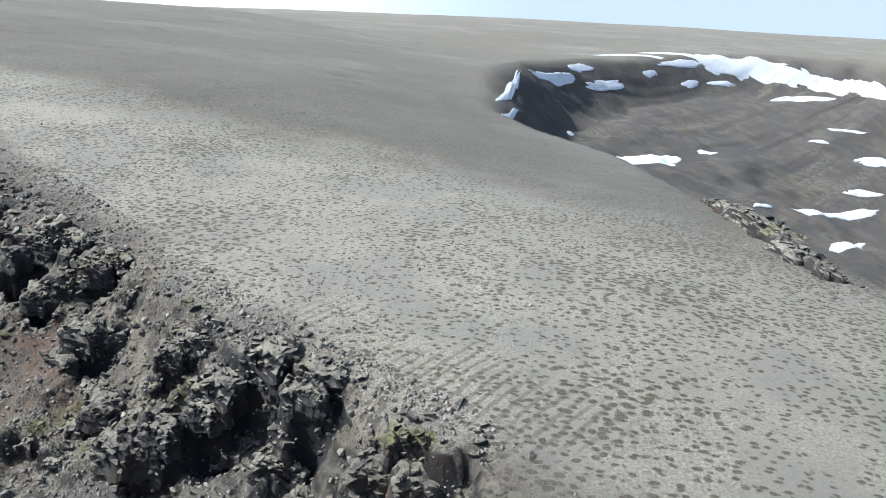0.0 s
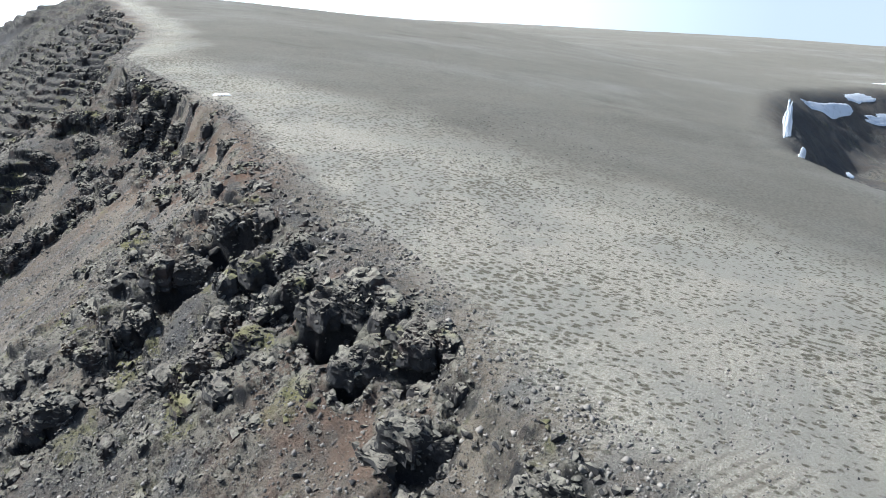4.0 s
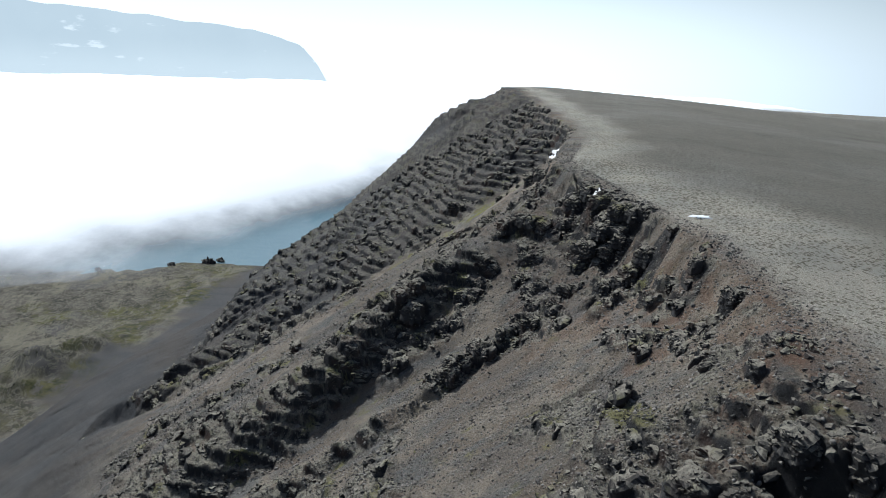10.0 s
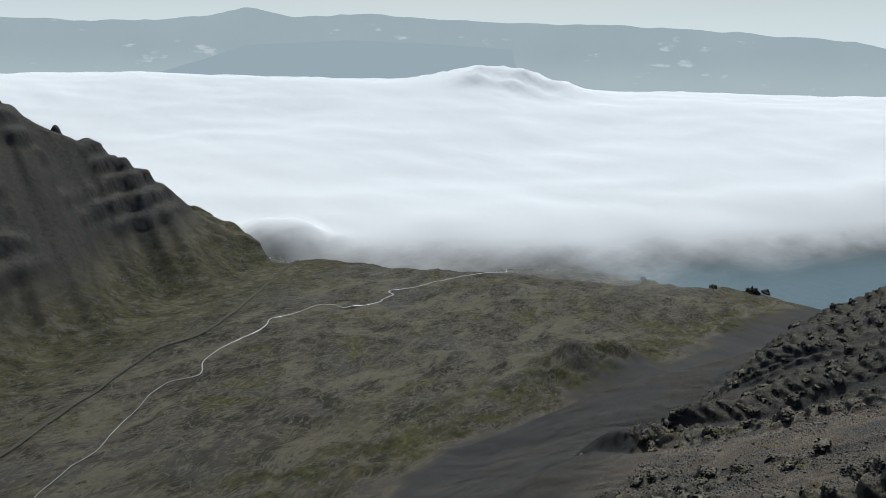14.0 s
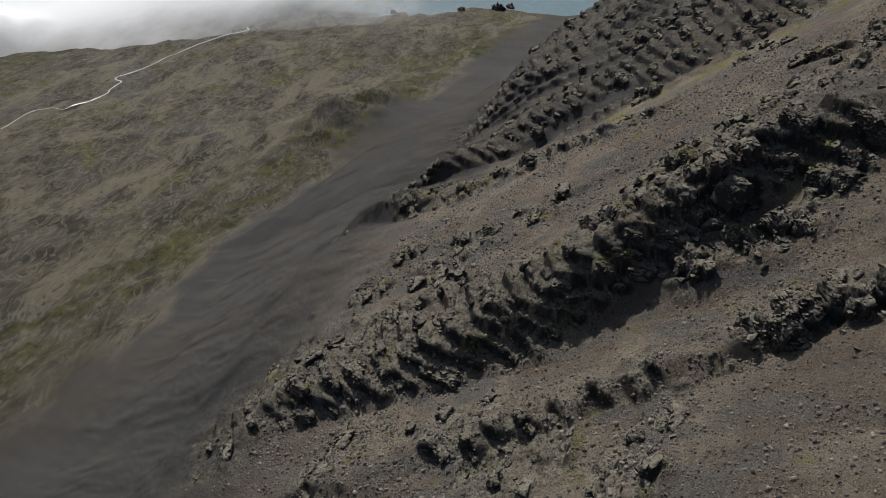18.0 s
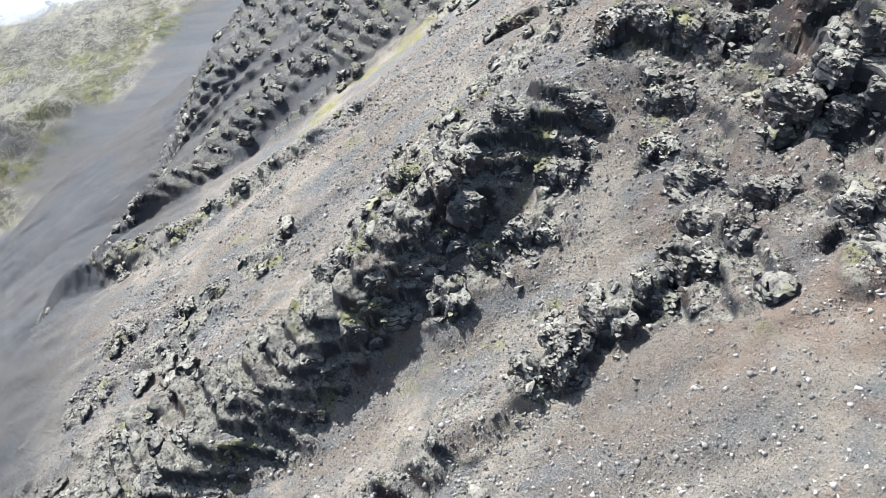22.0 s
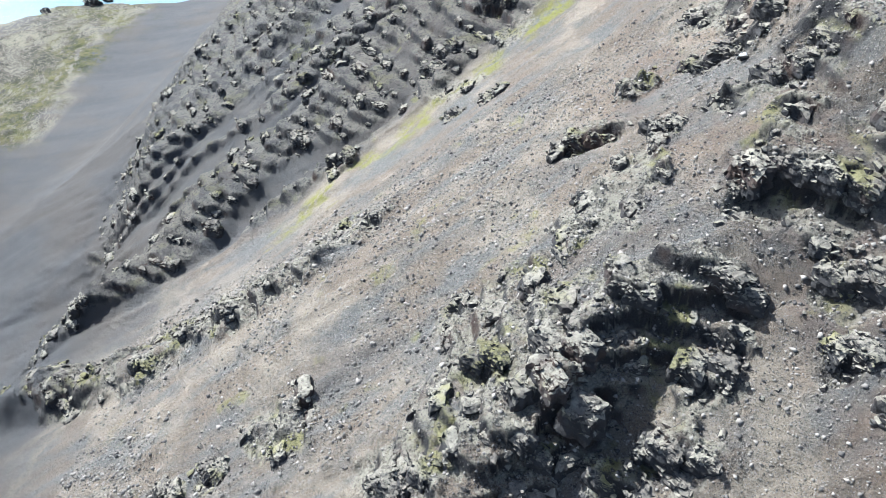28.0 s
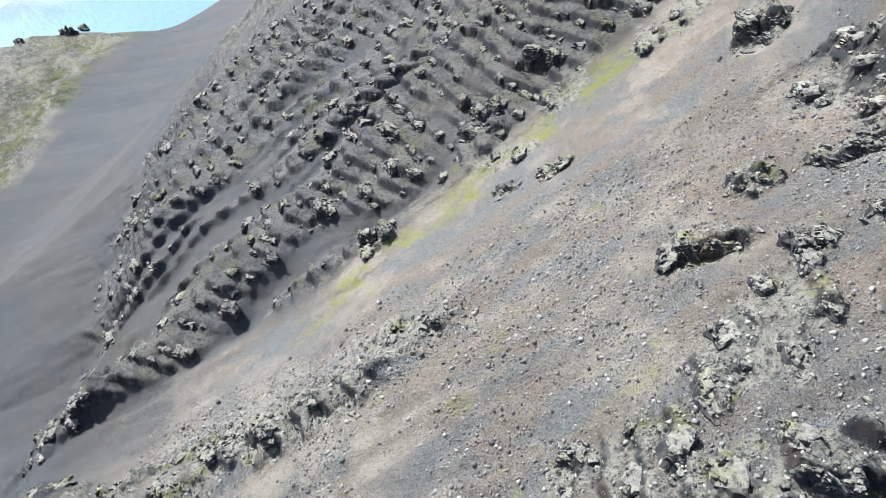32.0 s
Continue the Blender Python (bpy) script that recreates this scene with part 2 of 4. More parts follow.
def land(u, v, fine=True):
    """Height, bare-rock share and loose-slope share at (u, v)."""
    plateau, slope, d, rv = base_land(u, v)
    lift, rock, flank = spur_lift(u, v)
    # crags right below the rim
    reach = np.interp(u, (150, 175), (26, 0))
    crags = smooth(-2, 2, d) * (1 - smooth(10 + reach, 26 + reach, d + 9 * fbm(u / 18, v / 18, 3, 71)))
    near = np.interp(u, (20, 60, 150, 175, 215, 260, 300, 400), (1, 1, 1, 1, 1, 1, 0.7, 1))
    cz, crock = crag_lift(u, v)
    rock = np.maximum(np.maximum(rock, crags * near * smooth(-0.2, 0.2, fbm(u / 9, v / 9, 3, 73) + 0.06 * (u < 160) + 0.15 * (u > 175) * (u < 250))), crock)
    # a second belt of crags further down, in patches
    patch = smooth(0.12, 0.4, fbm(u / 26, v / 20, 3, 75)) * (1 - 0.9 * smooth(282, 296, u) * (1 - smooth(366, 380, u))) * smooth(0, 8, d) * (1 - smooth(150, 230, d))
    rock = np.maximum(rock, patch * 0.8)
    # the big bedded face, cut by chutes of scree
    chute = fbm((u + 0.45 * v) / 13 + 1.5 * vnoise(u / 30, v / 30, 77), v / 70, 3, 79)
    face_rock = smooth(-2, 9, u - np.interp(v, FOOT_V, FOOT_U)) * smooth(0, 6, d) * (1 - smooth(188, 215, d))
    rock = np.maximum(rock * (1 - 0.6 * face_rock * smooth(0.0, -0.25, chute)), face_rock * smooth(-0.38, -0.06, chute) * (0.62 + 0.38 * smooth(-0.2, 0.2, fbm(u / 6, v / 6, 3, 78))))
    lift = lift + face_rock * 5.0 * chute
    rock = np.maximum(rock, 0.52 * (u < 165) * smooth(0, 6, d) * (1 - smooth(35, 70, d)) * smooth(-0.3, 0.2, fbm(u / 12, v / 12, 3, 76)))
    gentle = slope + lift + cz + swell(u, v) * smooth(-3, 9, d) * (1 - smooth(520, 640, u)) * (1 - smooth(190, 300, v))
    gentle = gentle + 1.3 * fbm(u / 30, v / 30, 4, 81) + rock * np.interp(u, (350, 390), (2.2, 1.3)) * fbm(u / 9, v / 9, 4, 85)
    # nearly level lava beds crop out as steps
    bed = gentle + 0.012 * u + 1.2 * vnoise(u / 40, v / 40, 91)
    step = 3.3
    f = bed / step - np.floor(bed / step)
    riser = (smooth(0.0, 0.24, f) - f) * step
    g = rock * np.maximum(smooth(-0.25, 0.15, fbm(u / 7, v / 12, 2, 95)), 0.9 * np.maximum(face_rock, flank))
    stepped = gentle + riser * 0.95 * g
    if fine:
        m = (rock > 0.02) & (d > -8) & (d < 330)
        a, b = u[m], v[m]
        c1, e1, r1 = cells(a / 2.3, b / 2.3, 101)
        c2, e2, r2 = cells(a / 0.95, b / 0.95, 111)
        stepped[m] += rock[m] * np.interp(a, (350, 390), (1.0, 0.5)) * ((r1 - 0.5) * 0.75 - 0.3 * (1 - smooth(0, 0.25, e1)) + (r2 - 0.5) * 0.3)
        stepped = stepped + 0.14 * vnoise(u / 0.9, v / 0.9, 121)
    face = smax(stepped, valley_floor(u, v), 26)
    k = np.interp(u, (150, 250), (2.5, 1.2))
    top = plateau
    if fine:
        hum = fbm(u / 2.2, v / 1.6, 2, 131)
        top = top + 0.22 * hum * (1 - smooth(150, 400, -d))
    h = smin(top, face, k)
    # the mountain across the valley
    foot = 540 + 0.82 * (u - 152)
    nose = 0.61 * (722 - u)
    other = np.minimum(0.84 * (v - foot + 34 * fbm(u / 60, v / 400, 3, 141)), nose + 40 * fbm(u / 70, v / 70, 3, 143))
    other = np.minimum(other, 330 + 20 * fbm(u / 200, v / 200, 2, 145))
    other = other + 5 * fbm(u / 40, v / 140, 4, 149) * smooth(60, 120, other)
    bed2 = other / 22 - np.floor(other / 22)
    other = other + smooth(90, 140, other) * (smooth(0, 0.3, bed2) - bed2) * 17 * smooth(-0.2, 0.4, fbm(u / 60, v / 60, 3, 147))
    h = np.where(v > 380, smax(h, other, 40), h)
    # far mountain: its bare rock also stands in for the dark of its shaded side
    crust = np.where(v > 380, smooth(80, 130, other + 25 * fbm(u / 30, v / 90, 3, 148)) * (other >= h - 12), rock * (face <= top + 1))
    return h, crust, f


def axis(stops):
    """Coordinates with the given spacing between stops: ((start, step), ..., (end, 0))."""
    out = []
    for (a, s), (b, _) in zip(stops[:-1], stops[1:]):
        n = max(1, round((b - a) / s))
        out.extend(a + (b - a) * i / n for i in range(n))
    return np.array(out + [stops[-1][0]])


def sheet(name, xs, ys, height, attrs, mat, xy):
    """A grid mesh over two axes, with float attributes per vertex."""
    A, B = np.meshgrid(xs, ys, indexing="ij")
    X, Y = xy(A, B)
    co = np.stack([X, Y, height], -1).reshape(-1, 3).astype(np.float32)
    n, m = A.shape
    idx = np.arange(n * m).reshape(n, m)
    quad = np.stack([idx[:-1, :-1], idx[:-1, 1:], idx[1:, 1:], idx[1:, :-1]], -1).reshape(-1, 4)
    me = bpy.data.meshes.new(name)
    me.vertices.add(len(co))
    me.vertices.foreach_set("co", co.ravel())
    me.loops.add(quad.size)
    me.loops.foreach_set("vertex_index", quad.ravel().astype(np.int32))
    me.polygons.add(len(quad))
    me.polygons.foreach_set("loop_start", np.arange(0, quad.size, 4, dtype=np.int32))
    me.update(calc_edges=True)
    for key, val in attrs.items():
        me.attributes.new(key, "FLOAT", "POINT").data.foreach_set("value", val.reshape(-1).astype(np.float32))
    me.materials.append(mat)
    return new(name, me)


# ---- materials ----
class Nodes:
    """A short hand for building node materials."""

    def __init__(self, name):
        self.mat = bpy.data.materials.new(name)
        self.mat.use_nodes = True
        self.t = self.mat.node_tree
        self.bsdf = self.t.nodes["Principled BSDF"]
        self.out = self.t.nodes["Material Output"]
        self.pos = self.t.nodes.new("ShaderNodeNewGeometry")

    def link(self, a, b):
        self.t.links.new(a, b)

    def put(self, sock, value):
        if hasattr(value, "is_output"):
            self.link(value, sock)
        elif isinstance(value, tuple) and len(value) == 3 and sock.type == "RGBA":
            sock.default_value = (*value, 1)
        else:
            sock.default_value = value

    def scaled(self, sx, sy, sz, turn=0.0):
        n = self.t.nodes.new("ShaderNodeMapping")
        n.inputs["Rotation"].default_value = (0, 0, radians(turn))
        n.inputs["Scale"].default_value = (sx, sy, sz)
        # turn first, then stretch: two mappings
        r = self.t.nodes.new("ShaderNodeMapping")
        r.inputs["Rotation"].default_value = (0, 0, radians(turn))
        n.inputs["Rotation"].default_value = (0, 0, 0)
        self.link(self.pos.outputs["Position"], r.inputs["Vector"])
        self.link(r.outputs[0], n.inputs["Vector"])
        return n.outputs[0]

    def noise(self, scale, detail=4.0, rough=0.55, vec=None, distort=0.0):
        n = self.t.nodes.new("ShaderNodeTexNoise")
        n.inputs["Scale"].default_value, n.inputs["Detail"].default_value = scale, detail
        n.inputs["Roughness"].default_value, n.inputs["Distortion"].default_value = rough, distort
        self.link(vec or self.pos.outputs["Position"], n.inputs["Vector"])
        return n.outputs["Fac"]

    def voronoi(self, scale, vec=None, feature="F1", out="Distance", jitter=1.0):
        n = self.t.nodes.new("ShaderNodeTexVoronoi")
        n.feature = feature
        n.inputs["Scale"].default_value, n.inputs["Randomness"].default_value = scale, jitter
        self.link(vec or self.pos.outputs["Position"], n.inputs["Vector"])
        return n.outputs[out]

    def math(self, op, a, b=0.0, c=0.0):
        n = self.t.nodes.new("ShaderNodeMath")
        n.operation = op
        for s, v in zip(n.inputs, (a, b, c)):
            self.put(s, v)
        return n.outputs[0]

    def ramp(self, x, a, b, lo=0.0, hi=1.0):
        n = self.t.nodes.new("ShaderNodeMapRange")
        n.interpolation_type = "SMOOTHSTEP"
        for s, v in zip(n.inputs, (x, a, b, lo, hi)):
            self.put(s, v)
        return n.outputs[0]

    def mix(self, f, a, b):
        n = self.t.nodes.new("ShaderNodeMix")
        n.data_type = "RGBA"
        self.put(n.inputs[0], f)
        self.put(n.inputs[6], a)
        self.put(n.inputs[7], b)
        return n.outputs[2]

    def attr(self, name):
        n = self.t.nodes.new("ShaderNodeAttribute")
        n.attribute_name = name
        return n.outputs["Fac"]

    def up(self):
        n = self.t.nodes.new("ShaderNodeSeparateXYZ")
        self.link(self.pos.outputs["Normal"], n.inputs[0])
        return n.outputs[2]

    def rand(self):
        return self.t.nodes.new("ShaderNodeObjectInfo").outputs["Random"]

    def bump(self, height, dist, strength=1.0, under=None):
        n = self.t.nodes.new("ShaderNodeBump")
        n.inputs["Strength"].default_value, n.inputs["Distance"].default_value = strength, dist
        self.link(height, n.inputs["Height"])
        if under is not None:
            self.link(under, n.inputs["Normal"])
        return n.outputs[0]

    def done(self, colour, rough=0.95, normal=None, spec=0.2):
        self.put(self.bsdf.inputs["Base Color"], colour)
        self.put(self.bsdf.inputs["Roughness"], rough)
        self.bsdf.inputs["Specular IOR Level"].default_value = spec
        if normal is not None:
            self.link(normal, self.bsdf.inputs["Normal"])
        return self.mat


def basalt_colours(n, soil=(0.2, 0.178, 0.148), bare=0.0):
    """Dark jointed lava; what faces up has grit and pale lichen, and is painted sunlit."""
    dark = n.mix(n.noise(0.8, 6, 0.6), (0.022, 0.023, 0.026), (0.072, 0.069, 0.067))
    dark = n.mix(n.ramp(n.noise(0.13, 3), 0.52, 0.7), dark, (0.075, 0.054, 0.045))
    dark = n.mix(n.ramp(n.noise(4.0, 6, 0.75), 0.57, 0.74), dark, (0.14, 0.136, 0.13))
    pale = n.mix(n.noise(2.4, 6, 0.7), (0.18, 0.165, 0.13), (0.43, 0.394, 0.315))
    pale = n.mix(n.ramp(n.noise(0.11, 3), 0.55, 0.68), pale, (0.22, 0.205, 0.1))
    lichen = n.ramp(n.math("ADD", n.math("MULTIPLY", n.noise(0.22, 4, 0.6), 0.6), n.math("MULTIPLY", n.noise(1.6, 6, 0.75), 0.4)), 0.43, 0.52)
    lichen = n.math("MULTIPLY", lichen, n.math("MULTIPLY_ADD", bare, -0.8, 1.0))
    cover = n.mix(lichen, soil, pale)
    # tops paler than sides by normal: sunlit and shaded faces put into the colour
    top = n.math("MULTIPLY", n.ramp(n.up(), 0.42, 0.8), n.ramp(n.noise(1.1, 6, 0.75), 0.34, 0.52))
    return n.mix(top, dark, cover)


def make_rock():
    n = Nodes("basalt")
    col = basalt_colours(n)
    col = n.mix(n.math("MULTIPLY", n.rand(), 0.3), col, (0.075, 0.068, 0.062))
    b2 = n.bump(n.noise(2.6, 6, 0.7), 0.35, 0.7)
    b3 = n.bump(n.noise(7.0, 6, 0.8), 0.2, 0.8, b2)
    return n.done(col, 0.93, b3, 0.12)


def make_ground():
    n = Nodes("mountain_ground")
    rock, loose, pale_a, green, valley, red, stripe = (n.attr(k) for k in ("rock", "loose", "pale", "green", "valley", "red", "stripe"))
    # plateau: frost-patterned gravel with dark turf hummocks
    warp = n.scaled(1.0, 1.0, 0.2, 20)
    wob = n.t.nodes.new("ShaderNodeVectorMath")
    wob.operation = "MULTIPLY_ADD"
    nz = n.t.nodes.new("ShaderNodeTexNoise")
    nz.inputs["Scale"].default_value = 0.35
    n.link(n.pos.outputs["Position"], nz.inputs["Vector"])
    n.link(nz.outputs["Color"], wob.inputs[0])
    wob.inputs[1].default_value = (1.2, 1.2, 0)
    flat = n.scaled(0.8, 1.2, 0.05, 12)
    n.link(flat, wob.inputs[2])
    spots = n.voronoi(1.15, wob.outputs[0], "F1", "Distance", 0.8)
    size = n.math("MULTIPLY_ADD", n.noise(0.05, 3), 0.7, 0.07)
    patch = n.math("SUBTRACT", n.math("ADD", size, n.math("MULTIPLY_ADD", n.noise(1.7, 6, 0.7), 0.8, -0.4)), spots)
    patch = n.ramp(patch, -0.08, 0.16)
    gravel = n.mix(n.ramp(n.noise(3.5, 6, 0.8), 0.3, 0.7), (0.29, 0.262, 0.21), (0.66, 0.605, 0.505))
    gravel = n.mix(n.ramp(n.noise(0.06, 5, 0.6), 0.42, 0.62), gravel, n.mix(n.noise(4.0, 5, 0.7), (0.25, 0.232, 0.195), (0.56, 0.525, 0.45)))
    turf = n.mix(n.noise(1.4, 5, 0.65), (0.1, 0.09, 0.062), (0.19, 0.168, 0.122))
    near = n.mix(n.math("MULTIPLY", patch, n.ramp(n.noise(4.5, 5, 0.8), 0.25, 0.6, 0.35, 1.0)), gravel, turf)
    cut = n.t.nodes.new("ShaderNodeSeparateXYZ")
    n.link(n.scaled(1, 1, 1, 42), cut.inputs[0])
    wave = n.math("SINE", n.math("MULTIPLY_ADD", n.noise(0.16, 4, 0.6), 9.0, n.math("MULTIPLY", cut.outputs[0], 4.6)))
    wave = n.math("ADD", wave, n.math("MULTIPLY_ADD", n.noise(1.1, 5, 0.7), 1.6, -0.8))
    ribs = n.math("MULTIPLY", n.ramp(wave, 0.0, 0.9), 0.6)
    near = n.mix(n.math("MULTIPLY", ribs, stripe), near, n.mix(n.noise(2.0), (0.16, 0.135, 0.1), (0.24, 0.21, 0.16)))
    heath = n.mix(n.noise(0.9, 6, 0.7), (0.155, 0.142, 0.116), (0.31, 0.284, 0.236))
    heath = n.mix(n.ramp(n.noise(0.012, 6, 0.65, n.scaled(0.8, 1.2, 0.2, -20)), 0.45, 0.75), heath, n.mix(n.noise(1.2, 5), (0.22, 0.21, 0.185), (0.36, 0.34, 0.295)))
    heath = n.mix(n.ramp(n.noise(0.02, 5, 0.6, None, 0.6), 0.55, 0.75, 0, 0.6), heath, (0.16, 0.147, 0.12))
    heath = n.mix(n.math("MULTIPLY", patch, 0.4), heath, (0.12, 0.112, 0.09))
    fade = n.ramp(n.math("ADD", pale_a, n.math("MULTIPLY_ADD", n.noise(0.03, 5, 0.6), 0.9, -0.45)), 0.25, 0.75)
    top = n.mix(fade, heath, near)
    # loose slope: streaks of brown grit and blue-grey stones running down
    streak = n.noise(0.16, 5, 0.6, n.scaled(1.0, 0.22, 0.4, 38))
    scree = n.mix(n.ramp(streak, 0.4, 0.62), (0.194, 0.152, 0.114), (0.152, 0.149, 0.141))
    scree = n.mix(n.ramp(n.noise(0.05, 5, 0.65), 0.46, 0.62), scree, (0.304, 0.255, 0.194))
    scree = n.mix(n.ramp(n.noise(0.03, 5, 0.6, n.scaled(1.0, 0.4, 0.4, 38)), 0.52, 0.68, 0, 0.4), scree, (0.135, 0.133, 0.132))
    big = n.t.nodes.new("ShaderNodeSeparateColor")
    n.link(n.voronoi(0.75, None, "F1", "Color"), big.inputs[0])
    lump = n.ramp(n.voronoi(0.75), 0.5, 0.3)
    scree = n.mix(n.math("MULTIPLY", lump, n.ramp(big.outputs[0], 0.72, 1.0, 0, 0.35)), scree, (0.3, 0.285, 0.26))
    scree = n.mix(n.math("MULTIPLY", lump, n.ramp(big.outputs[1], 0.75, 1.0, 0, 0.35)), scree, (0.07, 0.07, 0.073))
    stones = n.voronoi(4.2, None, "F1", "Color")
    sep = n.t.nodes.new("ShaderNodeSeparateColor")
    n.link(stones, sep.inputs[0])
    chip = n.ramp(n.voronoi(4.2), 0.42, 0.25)
    scree = n.mix(n.math("MULTIPLY", chip, n.ramp(sep.outputs[0], 0.45, 0.95)), scree, (0.33, 0.31, 0.29))
    scree = n.mix(n.math("MULTIPLY", chip, n.ramp(sep.outputs[1], 0.7, 1.0)), scree, (0.06, 0.06, 0.063))
    scree = n.mix(n.ramp(n.noise(4.0, 6, 0.8), 0.5, 0.68, 0.0, 0.75), scree, (0.36, 0.325, 0.275))
    scree = n.mix(n.ramp(n.noise(3.1, 6, 0.8), 0.5, 0.34, 0.0, 0.7), scree, (0.06, 0.054, 0.047))
    scree = n.mix(n.ramp(n.noise(9.0, 5, 0.85), 0.54, 0.64, 0.0, 0.6), scree, (0.4, 0.365, 0.315))
    scree = n.mix(n.ramp(n.noise(7.0, 5, 0.85, None, 0.4), 0.46, 0.37, 0.0, 0.7), scree, (0.05, 0.046, 0.042))
    scree = n.mix(n.math("MULTIPLY", n.attr("fan_and_shade"), 0.95), scree, n.mix(n.noise(0.05, 6, 0.6, n.scaled(1.0, 0.2, 0.4, 45)), n.mix(n.ramp(n.noise(0.013, 4, 0.6), 0.42, 0.58), (0.055, 0.057, 0.061), (0.074, 0.064, 0.055)), (0.104, 0.101, 0.098)))
    scree = n.mix(n.math("MULTIPLY", red, n.ramp(n.noise(0.25, 5), 0.35, 0.6)), scree, (0.2, 0.132, 0.095))
    moss = n.mix(n.noise(1.2, 5, 0.7), (0.13, 0.13, 0.03), (0.3, 0.29, 0.1))
    scree = n.mix(n.math("MULTIPLY", green, n.ramp(n.noise(0.4, 6, 0.7), 0.35, 0.6)), scree, moss)
    col = n.mix(loose, top, scree)
    col = n.mix(n.ramp(n.math("ADD", rock, n.math("MULTIPLY_ADD", n.noise(0.5, 5, 0.65), 0.6, -0.3)), 0.35, 0.65), col, basalt_colours(n, scree, n.attr("fan_and_shade")))
    # valley: moss heath, lava hummocks, stony fans
    lava = n.noise(0.035, 8, 0.68, n.scaled(0.8, 1.25, 0.4, 30))
    low = n.mix(n.ramp(lava, 0.4, 0.6), (0.052, 0.049, 0.039), (0.118, 0.106, 0.084))
    moss_low = n.mix(n.noise(0.09, 6, 0.7), (0.05, 0.058, 0.022), (0.155, 0.145, 0.05))
    low = n.mix(n.math("MULTIPLY", n.ramp(n.noise(0.014, 6, 0.6), 0.54, 0.66), n.ramp(n.noise(0.11, 6, 0.7), 0.38, 0.56)), low, moss_low)
    low = n.mix(n.ramp(n.noise(0.01, 6, 0.55, None, 0.8), 0.52, 0.64), low, (0.1, 0.094, 0.086))
    low = n.mix(n.ramp(n.noise(0.018, 7, 0.65, n.scaled(0.7, 1.3, 0.4, 30), 0.6), 0.5, 0.6, 0, 0.8), low, n.mix(n.noise(0.3, 6, 0.7), (0.12, 0.108, 0.078), (0.25, 0.225, 0.165)))
    low = n.mix(n.ramp(n.noise(0.22, 8, 0.8, n.scaled(0.7, 1.3, 0.4, 30)), 0.54, 0.66), low, (0.21, 0.185, 0.14))
    low = n.mix(n.ramp(n.noise(0.16, 8, 0.8, n.scaled(0.6, 1.4, 0.4, 30)), 0.46, 0.36), low, (0.03, 0.03, 0.022))
    vein = n.math("ABSOLUTE", n.math("SUBTRACT", n.noise(0.06, 7, 0.66, n.scaled(0.7, 1.4, 0.4, 25), 1.2), 0.5))
    low = n.mix(n.ramp(vein, 0.035, 0.008, 0, 0.6), low, (0.22, 0.2, 0.155))
    col = n.mix(valley, col, low)
    belt = n.mix(n.ramp(n.noise(0.07, 7, 0.7), 0.35, 0.65), (0.03, 0.036, 0.014), n.mix(n.noise(0.3, 5, 0.7), (0.085, 0.082, 0.028), (0.15, 0.135, 0.06)))
    col = n.mix(n.math("MULTIPLY", n.attr("moss"), n.ramp(n.noise(0.11, 7, 0.7, n.scaled(0.6, 1.4, 0.4, 30)), 0.38, 0.55)), col, belt)
    h1 = n.bump(n.noise(0.9, 8, 0.78), 0.85, 0.9)
    h2 = n.bump(n.noise(3.0, 6, 0.85), 0.4, 1.0, h1)
    h2 = n.bump(n.noise(8.0, 5, 0.85), 0.2, 1.0, h2)
    h3 = n.bump(patch, -0.22, 0.5, h2)
    h4 = n.bump(lava, 4.0, 0.6, h3)
    pick = n.t.nodes.new("ShaderNodeMix")
    pick.data_type = "VECTOR"
    n.put(pick.inputs[0], valley)
    n.link(h3, pick.inputs[4])
    n.link(h4, pick.inputs[5])
    return n.done(col, 0.97, pick.outputs[1], 0.12)


def make_snow():
    n = Nodes("old_snow")
    col = n.mix(n.ramp(n.noise(0.3, 6, 0.6), 0.5, 0.75), (0.86, 0.87, 0.88), (0.62, 0.62, 0.6))
    return n.done(col, 0.6, n.bump(n.noise(0.8, 5), 0.3, 0.4), 0.3)


def make_sea():
    n = Nodes("hazed_sea_water")
    w = n.noise(0.05, 6, 0.6, n.scaled(1.0, 2.2, 1, 15))
    # lighter blue than the water itself: air haze put into its colour
    return n.done(n.mix(n.noise(0.004, 3), (0.06, 0.14, 0.18), (0.09, 0.18, 0.22)), 0.32, n.bump(w, 2.0, 0.5), 0.5)


def make_plain(name, a, b, scale, rough=0.9, bump=0.0):
    n = Nodes(name)
    return n.done(n.mix(n.noise(scale, 5, 0.65), a, b), rough, n.bump(n.noise(scale * 2, 5), bump) if bump else None)


